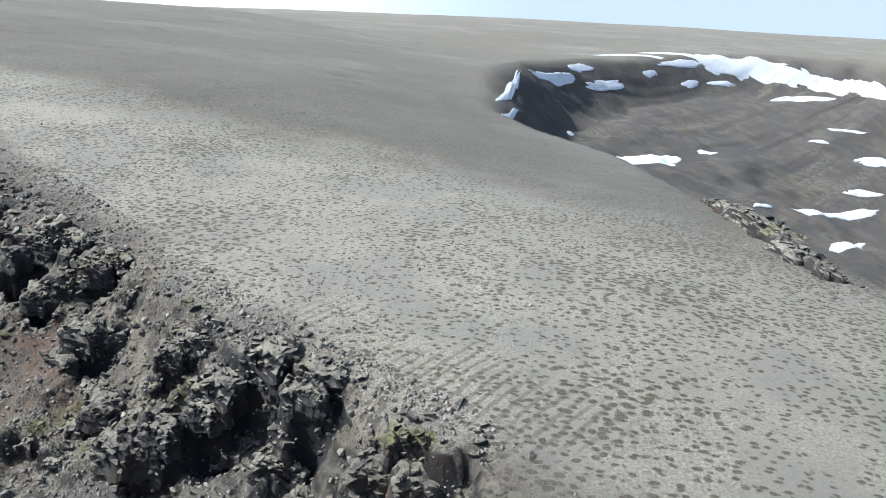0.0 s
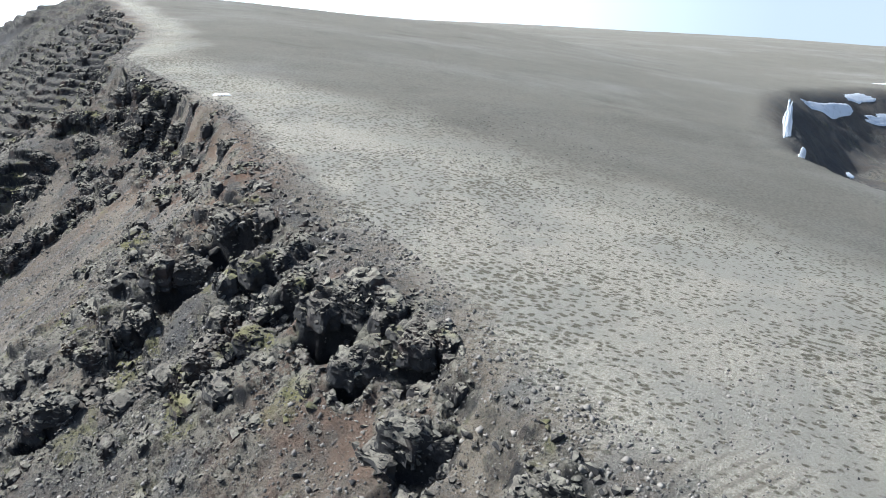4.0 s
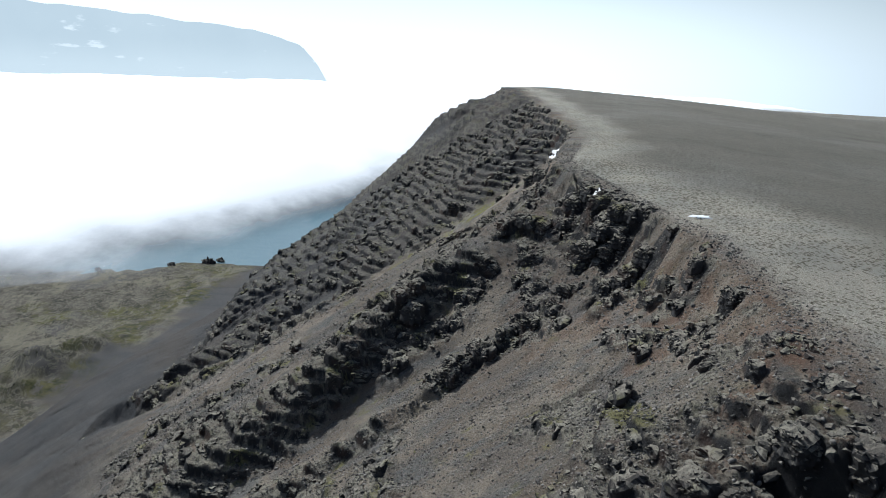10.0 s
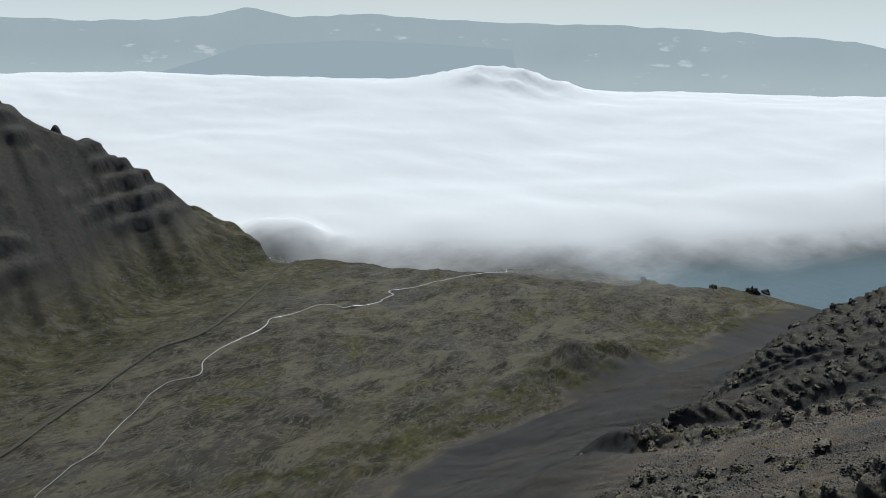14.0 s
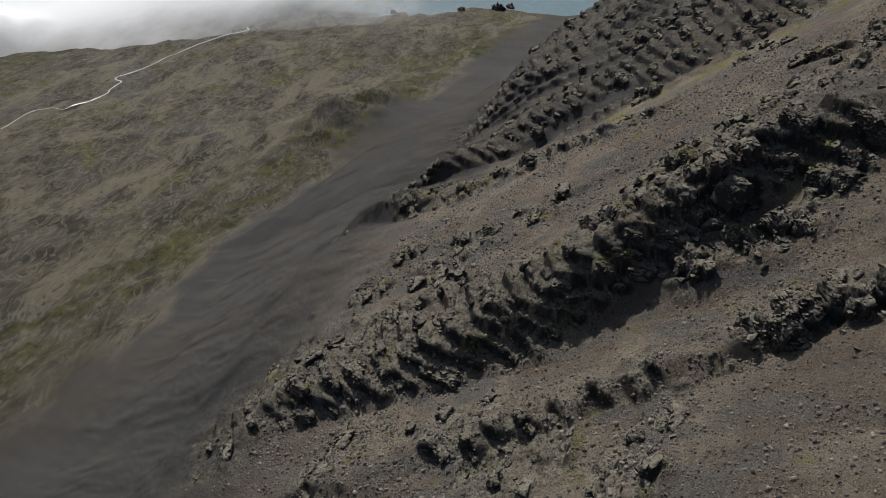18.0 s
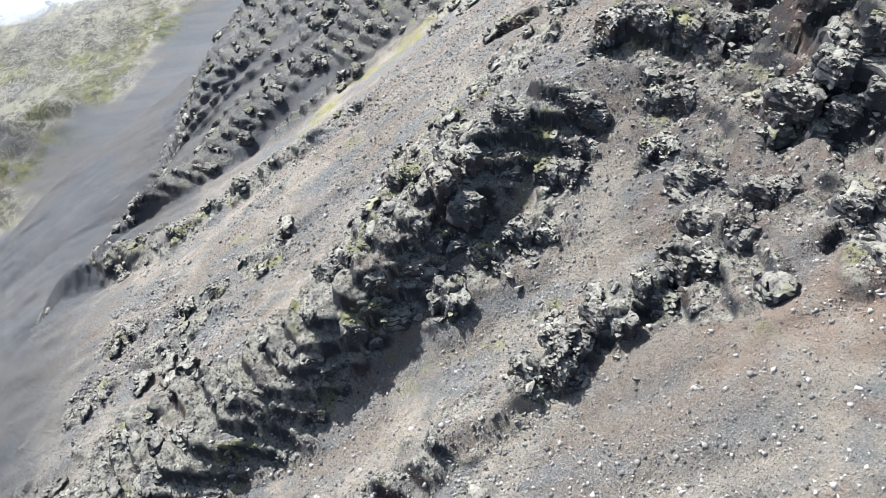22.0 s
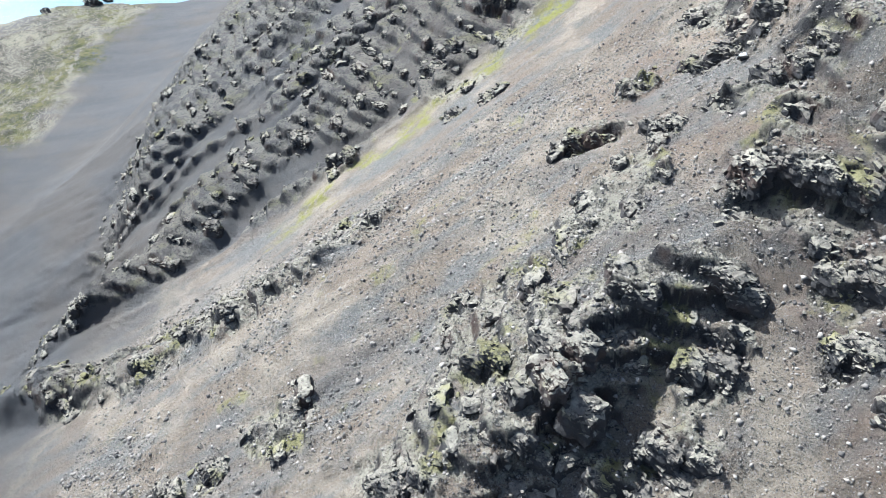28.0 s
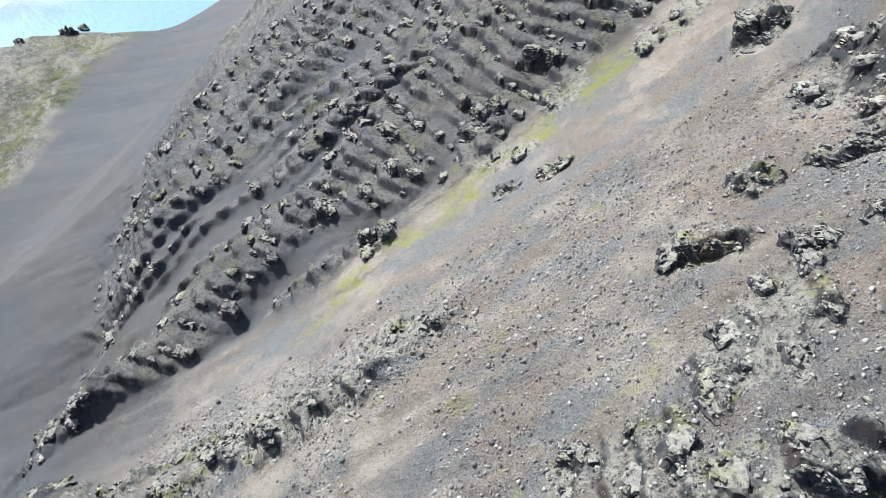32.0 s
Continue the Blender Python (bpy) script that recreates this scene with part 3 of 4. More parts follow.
def make_fog():
    n = Nodes("fog")
    a = n.math("ADD", n.attr("dense"), n.math("MULTIPLY_ADD", n.noise(0.006, 7, 0.6, n.scaled(0.8, 1.2, 0.5, 40)), 0.6, -0.3))
    a = n.ramp(a, 0.02, 1.0)
    soft = n.bump(n.noise(0.004, 5, 0.5, n.scaled(0.7, 1.3, 0.5, 40)), 30.0, 0.16)
    d, tl, tr = (n.t.nodes.new(k) for k in ("ShaderNodeBsdfDiffuse", "ShaderNodeBsdfTranslucent", "ShaderNodeBsdfTransparent"))
    both, mx = n.t.nodes.new("ShaderNodeMixShader"), n.t.nodes.new("ShaderNodeMixShader")
    fuzz, add = n.t.nodes.new("ShaderNodeBsdfSheen"), n.t.nodes.new("ShaderNodeAddShader")
    for b in (d, tl, fuzz):
        b.inputs["Color"].default_value = (0.97, 0.98, 0.99, 1)
        n.link(soft, b.inputs["Normal"])
    fuzz.inputs["Roughness"].default_value = 0.56
    both.inputs[0].default_value = 0.12
    n.link(d.outputs[0], both.inputs[1])
    n.link(tl.outputs[0], both.inputs[2])
    n.link(both.outputs[0], add.inputs[0])
    n.link(fuzz.outputs[0], add.inputs[1])
    n.link(a, mx.inputs[0])
    n.link(tr.outputs[0], mx.inputs[1])
    n.link(add.outputs[0], mx.inputs[2])
    n.link(mx.outputs[0], n.out.inputs["Surface"])
    return n.mat


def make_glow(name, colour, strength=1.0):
    """Air-veiled distance: a glowing backdrop with the haze put into its colour, and an alpha attribute."""
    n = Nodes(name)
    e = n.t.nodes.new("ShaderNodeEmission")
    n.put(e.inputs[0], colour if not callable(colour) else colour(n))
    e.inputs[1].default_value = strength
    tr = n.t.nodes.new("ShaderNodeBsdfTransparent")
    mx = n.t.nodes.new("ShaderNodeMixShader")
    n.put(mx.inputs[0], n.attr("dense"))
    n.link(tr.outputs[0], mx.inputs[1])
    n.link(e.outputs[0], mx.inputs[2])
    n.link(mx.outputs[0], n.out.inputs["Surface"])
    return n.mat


ROCK_MAT, GROUND_MAT, SNOW_MAT, SEA_MAT = make_rock(), make_ground(), make_snow(), make_sea()
FOG_MAT = make_fog()


def far_haze_colour(n):
    # blue air haze is put into the fells' glowing colour
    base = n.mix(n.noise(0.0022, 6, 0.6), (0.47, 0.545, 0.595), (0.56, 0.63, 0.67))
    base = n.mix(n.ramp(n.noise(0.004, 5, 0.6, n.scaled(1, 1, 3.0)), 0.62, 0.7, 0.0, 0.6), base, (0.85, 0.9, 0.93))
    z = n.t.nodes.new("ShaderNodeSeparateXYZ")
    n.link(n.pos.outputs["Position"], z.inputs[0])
    # paler towards the foot: thicker haze in the colour
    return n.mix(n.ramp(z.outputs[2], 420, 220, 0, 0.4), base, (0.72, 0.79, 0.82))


FAR_MAT = make_glow("hazed_distant_fells", far_haze_colour, 1.35)
# headland in one flat glowing haze colour
FAR2_MAT = make_glow("hazed_nearer_fell", (0.44, 0.52, 0.575), 1.45)
# haze glow painted brighter on the sun's side
HAZE_MAT = make_glow("horizon_haze_glow", lambda n: n.mix(n.attr("sunward_glow"), (0.345, 0.39, 0.425), (1.05, 1.13, 1.17)), 1.3)
RIVER_MAT = make_plain("river_water", (0.42, 0.44, 0.44), (0.6, 0.6, 0.58), 0.2, 0.3)
ROAD_MAT = make_plain("gravel_road", (0.075, 0.072, 0.056), (0.11, 0.104, 0.08), 0.3, 0.95)

# ---- ground ----
US = axis(((-4300, 200), (-1000, 60), (-200, 8), (20, 0.8), (40, 0.5), (345, 0.7), (440, 1.3), (520, 3.0), (680, 6.5), (1150, 60), (2500, 200), (4600, 0)))
VS = axis(((-4400, 200), (-1500, 60), (-600, 8), (-160, 1.4), (-60, 0.5), (105, 0.9), (190, 2.5), (320, 6), (1300, 60), (2500, 200), (4600, 0)))
UU, VV = np.meshgrid(US, VS, indexing="ij")
HH, ROCK, PHASE = land(UU, VV)
XX, YY = to_xy(UU, VV)
RIMV = np.interp(UU, RIM_U, RIM_V)
DD = VV - RIMV
INLAND = np.maximum(-DD, 0)
LIP = np.interp(YY, (-150, 60, 95, 150, 200, 240, 268, 300, 380, 534, 700), (110, 66, 58, 62, 62, 57, 28, 15, 15, 26, 70))
corrie = smooth(0, 20, np.minimum(622 - np.hypot(XX - 632, YY - 330), 0.9 * (XX - LIP)))
LOOSE = np.maximum(smooth(-6, 5, DD + 5 * fbm(UU / 9, VV / 9, 3, 201)), corrie)
band = np.interp(UU, (-50, 60, 110, 170, 260, 420), (120, 120, 110, 75, 40, 28))
PALE = np.clip(1.15 - INLAND / band, 0, 1)
VALLEY = smooth(-12, 18, VV - 345 + 75 * fbm(UU / 110, VV / 70, 5, 205)) * (1 - smooth(60, 120, HH))


def line_mask(points, width):
    """1 along a line of (u, v) points, falling to 0 at width."""
    best = np.full(UU.shape, 1e9)
    for (a, b), (c, d) in zip(points[:-1], points[1:]):
        L = (c - a) ** 2 + (d - b) ** 2
        t = np.clip(((UU - a) * (c - a) + (VV - b) * (d - b)) / L, 0, 1)
        best = np.minimum(best, np.hypot(UU - a - t * (c - a), VV - b - t * (d - b)))
    return 1 - smooth(width * 0.3, width, best)


GREEN = np.maximum(line_mask(((386, 10), (378, 30), (372, 50), (368, 66), (360, 86)), 8) * smooth(-0.25, 0.2, fbm(UU / 7, VV / 7, 3, 213)), 0.5 * smooth(0.46, 0.62, fbm(UU / 6, VV / 6, 4, 211)) * smooth(2, 10, DD) * (1 - smooth(110, 150, DD)))
RED = np.maximum(line_mask(((176, -38), (160, -22), (150, -14)), 11), 0.75 * smooth(0.0, 0.3, fbm(UU / 16, VV / 16, 4, 215)) * (1 - smooth(10, 60, DD)) * (1 - 0.5 * smooth(200, 260, UU)))
RED = RED * (1 - corrie)
FAN_AND_SHADE = smooth(135, 180, DD + 14 * fbm(UU / 30, VV / 30, 3, 221)) * (1 - VALLEY)
FAN_AND_SHADE = np.maximum(FAN_AND_SHADE, np.maximum(0.6 * corrie, 0.85 * smooth(-2, 8, UU - np.interp(VV, FOOT_V, FOOT_U)) * smooth(2, 10, DD) * (1 - VALLEY)))
FAN_AND_SHADE = np.maximum(FAN_AND_SHADE, 0.45 * (1 - smooth(150, 185, UU)) * smooth(2, 8, DD) * smooth(-0.25, 0.2, fbm(UU / 10, VV / 10, 3, 229)))
FAN_AND_SHADE = np.maximum(FAN_AND_SHADE, 0.55 * np.exp(-((UU - 262) / 26) ** 2 - ((VV + 3) / 13) ** 2) * smooth(0, 4, DD))
# far mountain: the dark talus tone also paints in its backlit shade
FAN_AND_SHADE = np.maximum(FAN_AND_SHADE, (VV > 380) * smooth(70, 125, HH))
ROCK = np.maximum(ROCK, corrie * 0.65 * smooth(0.05, 0.35, fbm(UU / 14, VV / 22, 5, 223)))
MOSS = np.maximum(np.exp(-((VV - 372 + 34 * fbm(UU / 60, VV / 40, 4, 231)) / 36) ** 2) * smooth(-0.3, 0.25, fbm(UU / 26, VV / 12, 4, 233)) * smooth(150, 260, UU), 0.65 * smooth(560, 640, VV - 0.5 * (UU - 200)) * (1 - smooth(70, 130, HH)))
STRIPE = smooth(-17, -9, DD + 5 * fbm(UU / 9, VV / 9, 3, 225)) * (1 - smooth(-3, 1, DD)) * smooth(20, 30, UU) * (1 - smooth(58, 72, UU)) * smooth(-0.35, 0.1, fbm(UU / 7, VV / 7, 3, 227))
ground = tagged(
    sheet("ground", US, VS, HH, {"rock": ROCK, "loose": LOOSE, "pale": PALE, "green": GREEN, "valley": VALLEY, "red": RED, "stripe": STRIPE, "moss": MOSS, "fan_and_shade": FAN_AND_SHADE}, GROUND_MAT, to_xy),
    "bare mountain ridge of basalt gravel above a mossy valley", "ground", kind="structure")


def ground_at(u, v):
    u, v = np.atleast_1d(np.asarray(u, float)), np.atleast_1d(np.asarray(v, float))
    i = np.clip(np.searchsorted(US, u) - 1, 0, len(US) - 2)
    j = np.clip(np.searchsorted(VS, v) - 1, 0, len(VS) - 2)
    fu, fv = (u - US[i]) / (US[i + 1] - US[i]), (v - VS[j]) / (VS[j + 1] - VS[j])
    return (HH[i, j] * (1 - fu) + HH[i + 1, j] * fu) * (1 - fv) + (HH[i, j + 1] * (1 - fu) + HH[i + 1, j + 1] * fu) * fv


# ---- sea, fog and distance ----
SX = axis(((-4600, 300), (4600, 0)))
sea = tagged(sheet("sea", SX, SX, np.zeros((len(SX), len(SX))), {}, SEA_MAT, lambda a, b: (a, b)), "calm blue-grey sea below the fog bank", "sea", kind="structure")

FU = axis(((250, 30), (1500, 40), (4500, 0)))
FV = axis(((-1600, 60), (300, 32), (3400, 60), (4400, 0)))


PUFFS = ((690, 1020, 125, 70), (790, 1080, 120, 58))


def fog_bank(name, lift, seed, share):
    A, B = np.meshgrid(FU, FV, indexing="ij")
    edge = np.interp(B, (-1600, -400, 200, 422, 555, 750, 1050, 1400), (3300, 2600, 1950, 1430, 1180, 960, 600, 260))
    off = A - edge + 150 * fbm(A / 260, B / 260, 4, seed)
    reach = np.hypot(A - 100, B - 30)
    z = 3 + (52 + lift) * smooth(-320, 380, off) + 172 * smooth(1300, 3300, reach) - 120 * smooth(3350, 4100, reach)
    z = z + (16 * fbm(A / 420, B / 420, 4, seed + 5) + 6 * fbm(A / 90, B / 90, 3, seed + 6)) * smooth(-100, 500, off)
    # the bank stands higher to the south-west and ends there in a billow
    X, Y = to_xy(A, B)
    yaw = np.degrees(np.arctan2(-(X + 110), Y - 60))
    z = z + 42 * smooth(83, 88, yaw + 1.5 * fbm(A / 200, B / 200, 3, seed + 7)) * smooth(2200, 3100, reach) * (1 - smooth(3350, 4000, reach))
    for at, R, size, tall in ((84.0, 3050, 230, 34), (86.3, 3100, 240, 36), (82.0, 3050, 190, 18), (89, 3150, 220, 28)):
        cx, cy = -110 - R * math.sin(radians(at)), 60 + R * math.cos(radians(at))
        q = np.hypot(X - cx, Y - cy) / size * (1 + 0.3 * fbm(A / 70, B / 70, 3, seed + 9))
        z = z + tall * (1 - smooth(0, 1.6, q))
    # puffs rolling in over the end of the far mountain
    for cu, cv, size, tall in PUFFS:
        q = np.hypot(A - cu, B - cv) / size * (1 + 0.35 * fbm(A / 45, B / 45, 3, seed + 11))
        z = np.maximum(z, tall * (1 - smooth(0.2, 1.5, q)) - 5)
        off = np.maximum(off, 20 - 440 * smooth(0.0, 1.5, q))
    return tagged(sheet(name, FU, FV, z, {"dense": share * smooth(-380, 460, off)}, FOG_MAT, to_xy), "white sea fog bank lying over the fjord", "fog", kind="structure")


fog = fog_bank("fog", 0, 301, 1.45)
fog.data.polygons.foreach_set("use_smooth", np.ones(len(fog.data.polygons), dtype=bool))

MID = (-110.0, 60.0)


def far_band(name, mat, yaws, elevs, radius, depth, label, rough=0.06, low=-3.5):
    """Distant fells as a curved massif; elevations in degrees as seen from the ridge."""
    ya = axis(((yaws[0], 0.35), (yaws[-1], 0)))
    rr = axis(((0.0, 0.125), (1.0, 0)))
    A, B = np.meshgrid(ya, rr, indexing="ij")
    top = np.interp(A, yaws, elevs) + rough * fbm(A / 1.3, A * 0 + 2.0, 4, 401)
    foot = np.full(A.shape, low)
    prof = smooth(0, 1, np.minimum(B * 1.6, 1)) + 0.05 * fbm(A / 1.1, B * 3, 3, 403) * (B < 0.6)
    el = foot + (top - foot) * prof
    R = radius + depth * B
    z = 314 + R * np.tan(np.radians(el))
    return tagged(sheet(name, ya, rr, z, {"dense": np.ones(A.shape)}, mat, lambda a, b: (MID[0] - np.sin(np.radians(a)) * (radius + depth * b), MID[1] + np.cos(np.radians(a)) * (radius + depth * b))), label, "mountains", kind="structure")


far_band("backdrop_fells", FAR_MAT, (55.8, 56.7, 57.7, 61.4, 69, 77.8, 88, 97, 103, 106.4, 109, 112, 118, 126, 150), (-1.5, 0.1, 1.2, 2.2, 2.85, 3.4, 3.55, 3.95, 3.6, 4.2, 3.5, 3.1, 2.8, 2.9, 2.7), 4100, 300, "table mountains with snow streaks across the fjord, a glowing backdrop with painted blue haze", 0.12)
far_band("backdrop_headland", FAR2_MAT, (85.0, 85.7, 92, 98.6, 106.5, 110.3, 114), (-1.0, 1.5, 1.85, 1.97, 1.45, 0.1, -1.0), 4000, 90, "headland in front of further fells, a glowing backdrop with painted blue haze", 0.05)

# a glowing ring painted as pale haze along the horizon, brighter towards the sun
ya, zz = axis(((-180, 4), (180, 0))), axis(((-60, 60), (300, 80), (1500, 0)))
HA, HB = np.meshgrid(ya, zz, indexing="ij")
tagged(sheet("backdrop_haze_glow", ya, zz, HB, {"dense": 1 - smooth(300, 1450, HB), "sunward_glow": smooth(-0.15, 0.75, np.cos(np.radians(HA - SUN_YAW)))}, HAZE_MAT, lambda a, b: (MID[0] - np.sin(np.radians(a)) * 4560, MID[1] + np.cos(np.radians(a)) * 4560)), "pale haze over the horizon, painted as a glowing ring", "haze", kind="structure")


# ---- river, road ----
def ribbon(name, points, widths, mat, lift, label, category):
    """A strip that follows the ground along (u, v) points."""
    pts, t = np.array(points, float), np.arange(len(points))
    n = len(points) * 9
    tt = np.linspace(0, len(points) - 1, n)
    cu = np.interp(tt, t, pts[:, 0]) + 9 * vnoise(tt * 2.3, tt * 0 + 1, 501)
    cv = np.interp(tt, t, pts[:, 1]) + 9 * vnoise(tt * 2.3, tt * 0 + 5, 503)
    for _ in range(3):
        cu[1:-1], cv[1:-1] = (cu[:-2] + 2 * cu[1:-1] + cu[2:]) / 4, (cv[:-2] + 2 * cv[1:-1] + cv[2:]) / 4
    du, dv = np.gradient(cu), np.gradient(cv)
    L = np.hypot(du, dv)
    w = np.interp(tt, np.linspace(0, len(points) - 1, len(widths)), widths) * (1 + 0.25 * vnoise(tt * 3.1, tt * 0, 505))
    bm = bmesh.new()
    rows = []
    for k in range(n):
        row = []
        for s in (-1, -0.5, 0, 0.5, 1):
            uu, vv = cu[k] - dv[k] / L[k] * w[k] * s, cv[k] + du[k] / L[k] * w[k] * s
            x, y = to_xy(uu, vv)
            row.append(bm.verts.new((x, y, max(0.0, float(ground_at(uu, vv)[0])) + lift - 0.25 * abs(s))))
        rows.append(row)
    for a, b in zip(rows[:-1], rows[1:]):
        for i in range(4):
            bm.faces.new((a[i], b[i], b[i + 1], a[i + 1]))
    me = bpy.data.meshes.new(name)
    bm.to_mesh(me)
    bm.free()
    me.materials.append(mat)
    return tagged(new(name, me), label, category, kind="structure")


ribbon("river", ((165, 425), (200, 457), (235, 494), (295, 556), (338, 577), (360, 600), (411, 631), (473, 672), (550, 697), (561, 666), (597, 669), (634, 676), (656, 694), (703, 694), (785, 713), (883, 696), (942, 740), (1010, 780)), (0.25, 0.3, 0.5, 0.65, 0.75, 0.85, 1.1, 1.4), RIVER_MAT, 1.0, "pale glittering river winding through the valley", "river")
ribbon("road", ((100, 440), (146, 482), (201, 533), (292, 613), (397, 681), (528, 795), (627, 887), (707, 978)), (1.9, 1.9), ROAD_MAT, 1.1, "narrow gravel road along the valley side", "road")


# ---- parts and pieces ----
def part(name, data, mat, parent, label=""):
    """Links mesh data (or a bmesh) as one object under a thing or part."""
    if isinstance(data, bmesh.types.BMesh):
        me = bpy.data.meshes.new(name)
        data.to_mesh(me)
        data.free()
        data = me
    if mat and not data.materials:
        data.materials.append(mat)
    ob = new(name, data)
    ob.parent = parent
    return tagged(ob, label)


def add_block(bm, at, size, rng):
    """One angular block, as the hull of a few corners, joined into bm."""
    corners = []
    for _ in range(11):
        p = Vector((rng.gauss(0, 1), rng.gauss(0, 1), rng.gauss(0, 1))).normalized() * rng.uniform(0.85, 1.2)
        corners.append(bm.verts.new(at + Vector([max(-0.72, min(0.72, c)) * k for c, k in zip(p, size)])))
    out = bmesh.ops.convex_hull(bm, input=corners)
    bmesh.ops.delete(bm, geom=[g for g in set(out["geom_interior"] + out["geom_unused"]) if isinstance(g, bmesh.types.BMVert)], context="VERTS")
    return [v for v in corners if v.is_valid]


def nose_mesh(name, length, depth, tall, rng, cuts, rough=1.0):
    """A nose of jointed lava standing out of the slope: a lumpy, rounded top and a broken, upright front. Local +y points into the slope."""
    bm = bmesh.new()
    bmesh.ops.create_cube(bm, size=2.0)
    bmesh.ops.subdivide_edges(bm, edges=bm.edges[:], cuts=cuts, use_grid_fill=True)
    off = Vector((rng.uniform(-50, 50), rng.uniform(-50, 50), rng.uniform(-50, 50)))
    low, dip = -2.4, rng.uniform(-0.12, 0.12)
    for p in bm.verts:
        x, y, z = p.co
        r = (abs(x) ** 4 + abs(y) ** 4 + abs(z) ** 7) ** 0.21
        q = Vector((x, y, z)) / max(r, 0.7)
        up = min(1.0, 0.5 + 0.5 * q.z)
        lobe = 1 + 0.42 * noise.noise(Vector((q.x * 1.5, q.y * 1.5, 0.1 * q.z)) + off)
        w = Vector((q.x * length / 2 * lobe * (1.1 - 0.16 * up), q.y * depth / 2 * lobe * (1.08 - 0.14 * up), low + (tall - low) * up))
        side = min(1.0, max(0.0, 1.05 - abs(q.z)) * 3)
        lump = 0.55 * noise.noise(w * 0.5 + off) + 0.34 * abs(noise.noise(w * 1.1 + off)) + 0.2 * noise.noise(w * 2.3 + off)
        bed = 0.22 * (noise.cell(Vector((0, 0, w.z * 1.5)) + off) - 0.5)
        flat = Vector((q.x, q.y, 0))
        flat = flat.normalized() if flat.length > 0.3 else flat
        w += flat * (lump + bed) * rough * (0.3 + 0.7 * side)
        w.z += (0.4 * noise.noise(Vector((w.x * 0.6, w.y * 0.6, 4)) + off) + 0.16 * noise.noise(Vector((w.x * 1.9, w.y * 1.9, 4)) + off)) * rough * (1 - 0.6 * side) + dip * w.x + 0.42 * w.y
        p.co = w + Vector((rng.uniform(-1, 1), rng.uniform(-1, 1), rng.uniform(-1, 1))) * 0.045 * rough
    bmesh.ops.delete(bm, geom=[f for f in bm.faces if f.calc_center_median().z < low + 0.5], context="FACES")
    core, grown = [v for v in bm.verts if v.link_faces], {}
    for _ in range(int(5 * length * rough)):
        x, y = rng.uniform(-0.5, 0.5) * length, rng.choice((rng.uniform(-0.52, -0.3), rng.uniform(-0.5, 0.45))) * depth
        edge = y < -0.3 * depth or abs(x) > 0.4 * length
        z = rng.uniform(-0.6, tall) if edge else tall + 0.42 * y - rng.uniform(0.0, 0.35)
        k = rng.uniform(0.3, 0.72) * rough
        block = add_block(bm, Vector((x * (0.96 if edge else 0.85), y, z)), (k * rng.uniform(0.8, 1.5), k, k * rng.uniform(0.6, 1.0)), rng)
        # each block has grown out of the rock: one corner is shared with it
        _, root, tip = min(((c.co - v.co).length_squared, i, j) for i, c in enumerate(core) for j, v in enumerate(block))
        grown[block[tip]] = core[root]
    bmesh.ops.weld_verts(bm, targetmap=grown)
    me = bpy.data.meshes.new(name)
    bm.to_mesh(me)
    bm.free()
    me.materials.append(ROCK_MAT)
    return me


def block_mesh(name, rng):
    """An angular block: the hull of a squashed cloud of corners."""
    bm = bmesh.new()
    for _ in range(15):
        p = Vector((rng.gauss(0, 1), rng.gauss(0, 1), rng.gauss(0, 1)))
        p = Vector([max(-0.78, min(0.78, c)) for c in p.normalized() * rng.uniform(0.85, 1.15)])
        bm.verts.new((p.x * rng.uniform(0.9, 1.1), p.y * 0.8, p.z * 0.68))
    out = bmesh.ops.convex_hull(bm, input=bm.verts)
    bmesh.ops.delete(bm, geom=[g for g in out["geom_interior"] if isinstance(g, bmesh.types.BMVert)], context="VERTS")
    me = bpy.data.meshes.new(name)
    bm.to_mesh(me)
    bm.free()
    me.materials.append(ROCK_MAT)
    return me


rng = random.Random(11)
LEDGES = [nose_mesh("ledge", rng.uniform(2.8, 6.0), rng.uniform(2.4, 3.8), rng.uniform(1.1, 2.0), rng, 5) for _ in range(24)]
CLIFFS = [nose_mesh("cliff_face", rng.uniform(6, 9.5), rng.uniform(4.0, 5.4), rng.uniform(3.6, 4.8), rng, 9, 1.3) for _ in range(9)]
BLOCKS = [block_mesh("block", rng) for _ in range(16)]

# ---- outcrops along the spurs and under the rim ----
gu, gv = np.meshgrid(np.arange(34, 540, 2.6), np.arange(-48, 235, 1.5), indexing="ij")
gu = gu + (hash2(gu * 7, gv * 7, 701) - 0.5) * 2.4
gv = gv + (hash2(gu * 9, gv * 5, 703) - 0.5) * 1.4
gh, grock, gphase = land(gu, gv)
slope_u = (land(gu + 5, gv, False)[0] - land(gu - 5, gv, False)[0]) / 10
slope_v = (land(gu, gv + 5, False)[0] - land(gu, gv - 5, False)[0]) / 10
pick = (grock > 0.5) & (gphase < 0.2) & (np.hypot(slope_u, slope_v) > 0.3)
order = np.argsort(hash2(gu * 31, gv * 17, 705)[pick])
spots, taken = [], {}
for u, v, z, a, b in np.stack([gu[pick], gv[pick], gh[pick], slope_u[pick], slope_v[pick]], -1)[order].tolist():
    gap = 2.5 if u < 360 else 2.1
    key = (int(u // gap), int(v // gap))
    if all(math.hypot(u - p, v - q) > gap or abs(z - w) > 1.5 for i in (-1, 0, 1) for j in (-1, 0, 1) for p, q, w in taken.get((key[0] + i, key[1] + j), ())):
        taken.setdefault(key, []).append((u, v, z))
        spots.append((u, v, z, math.atan2((a + b) * S2, (a - b) * S2)))
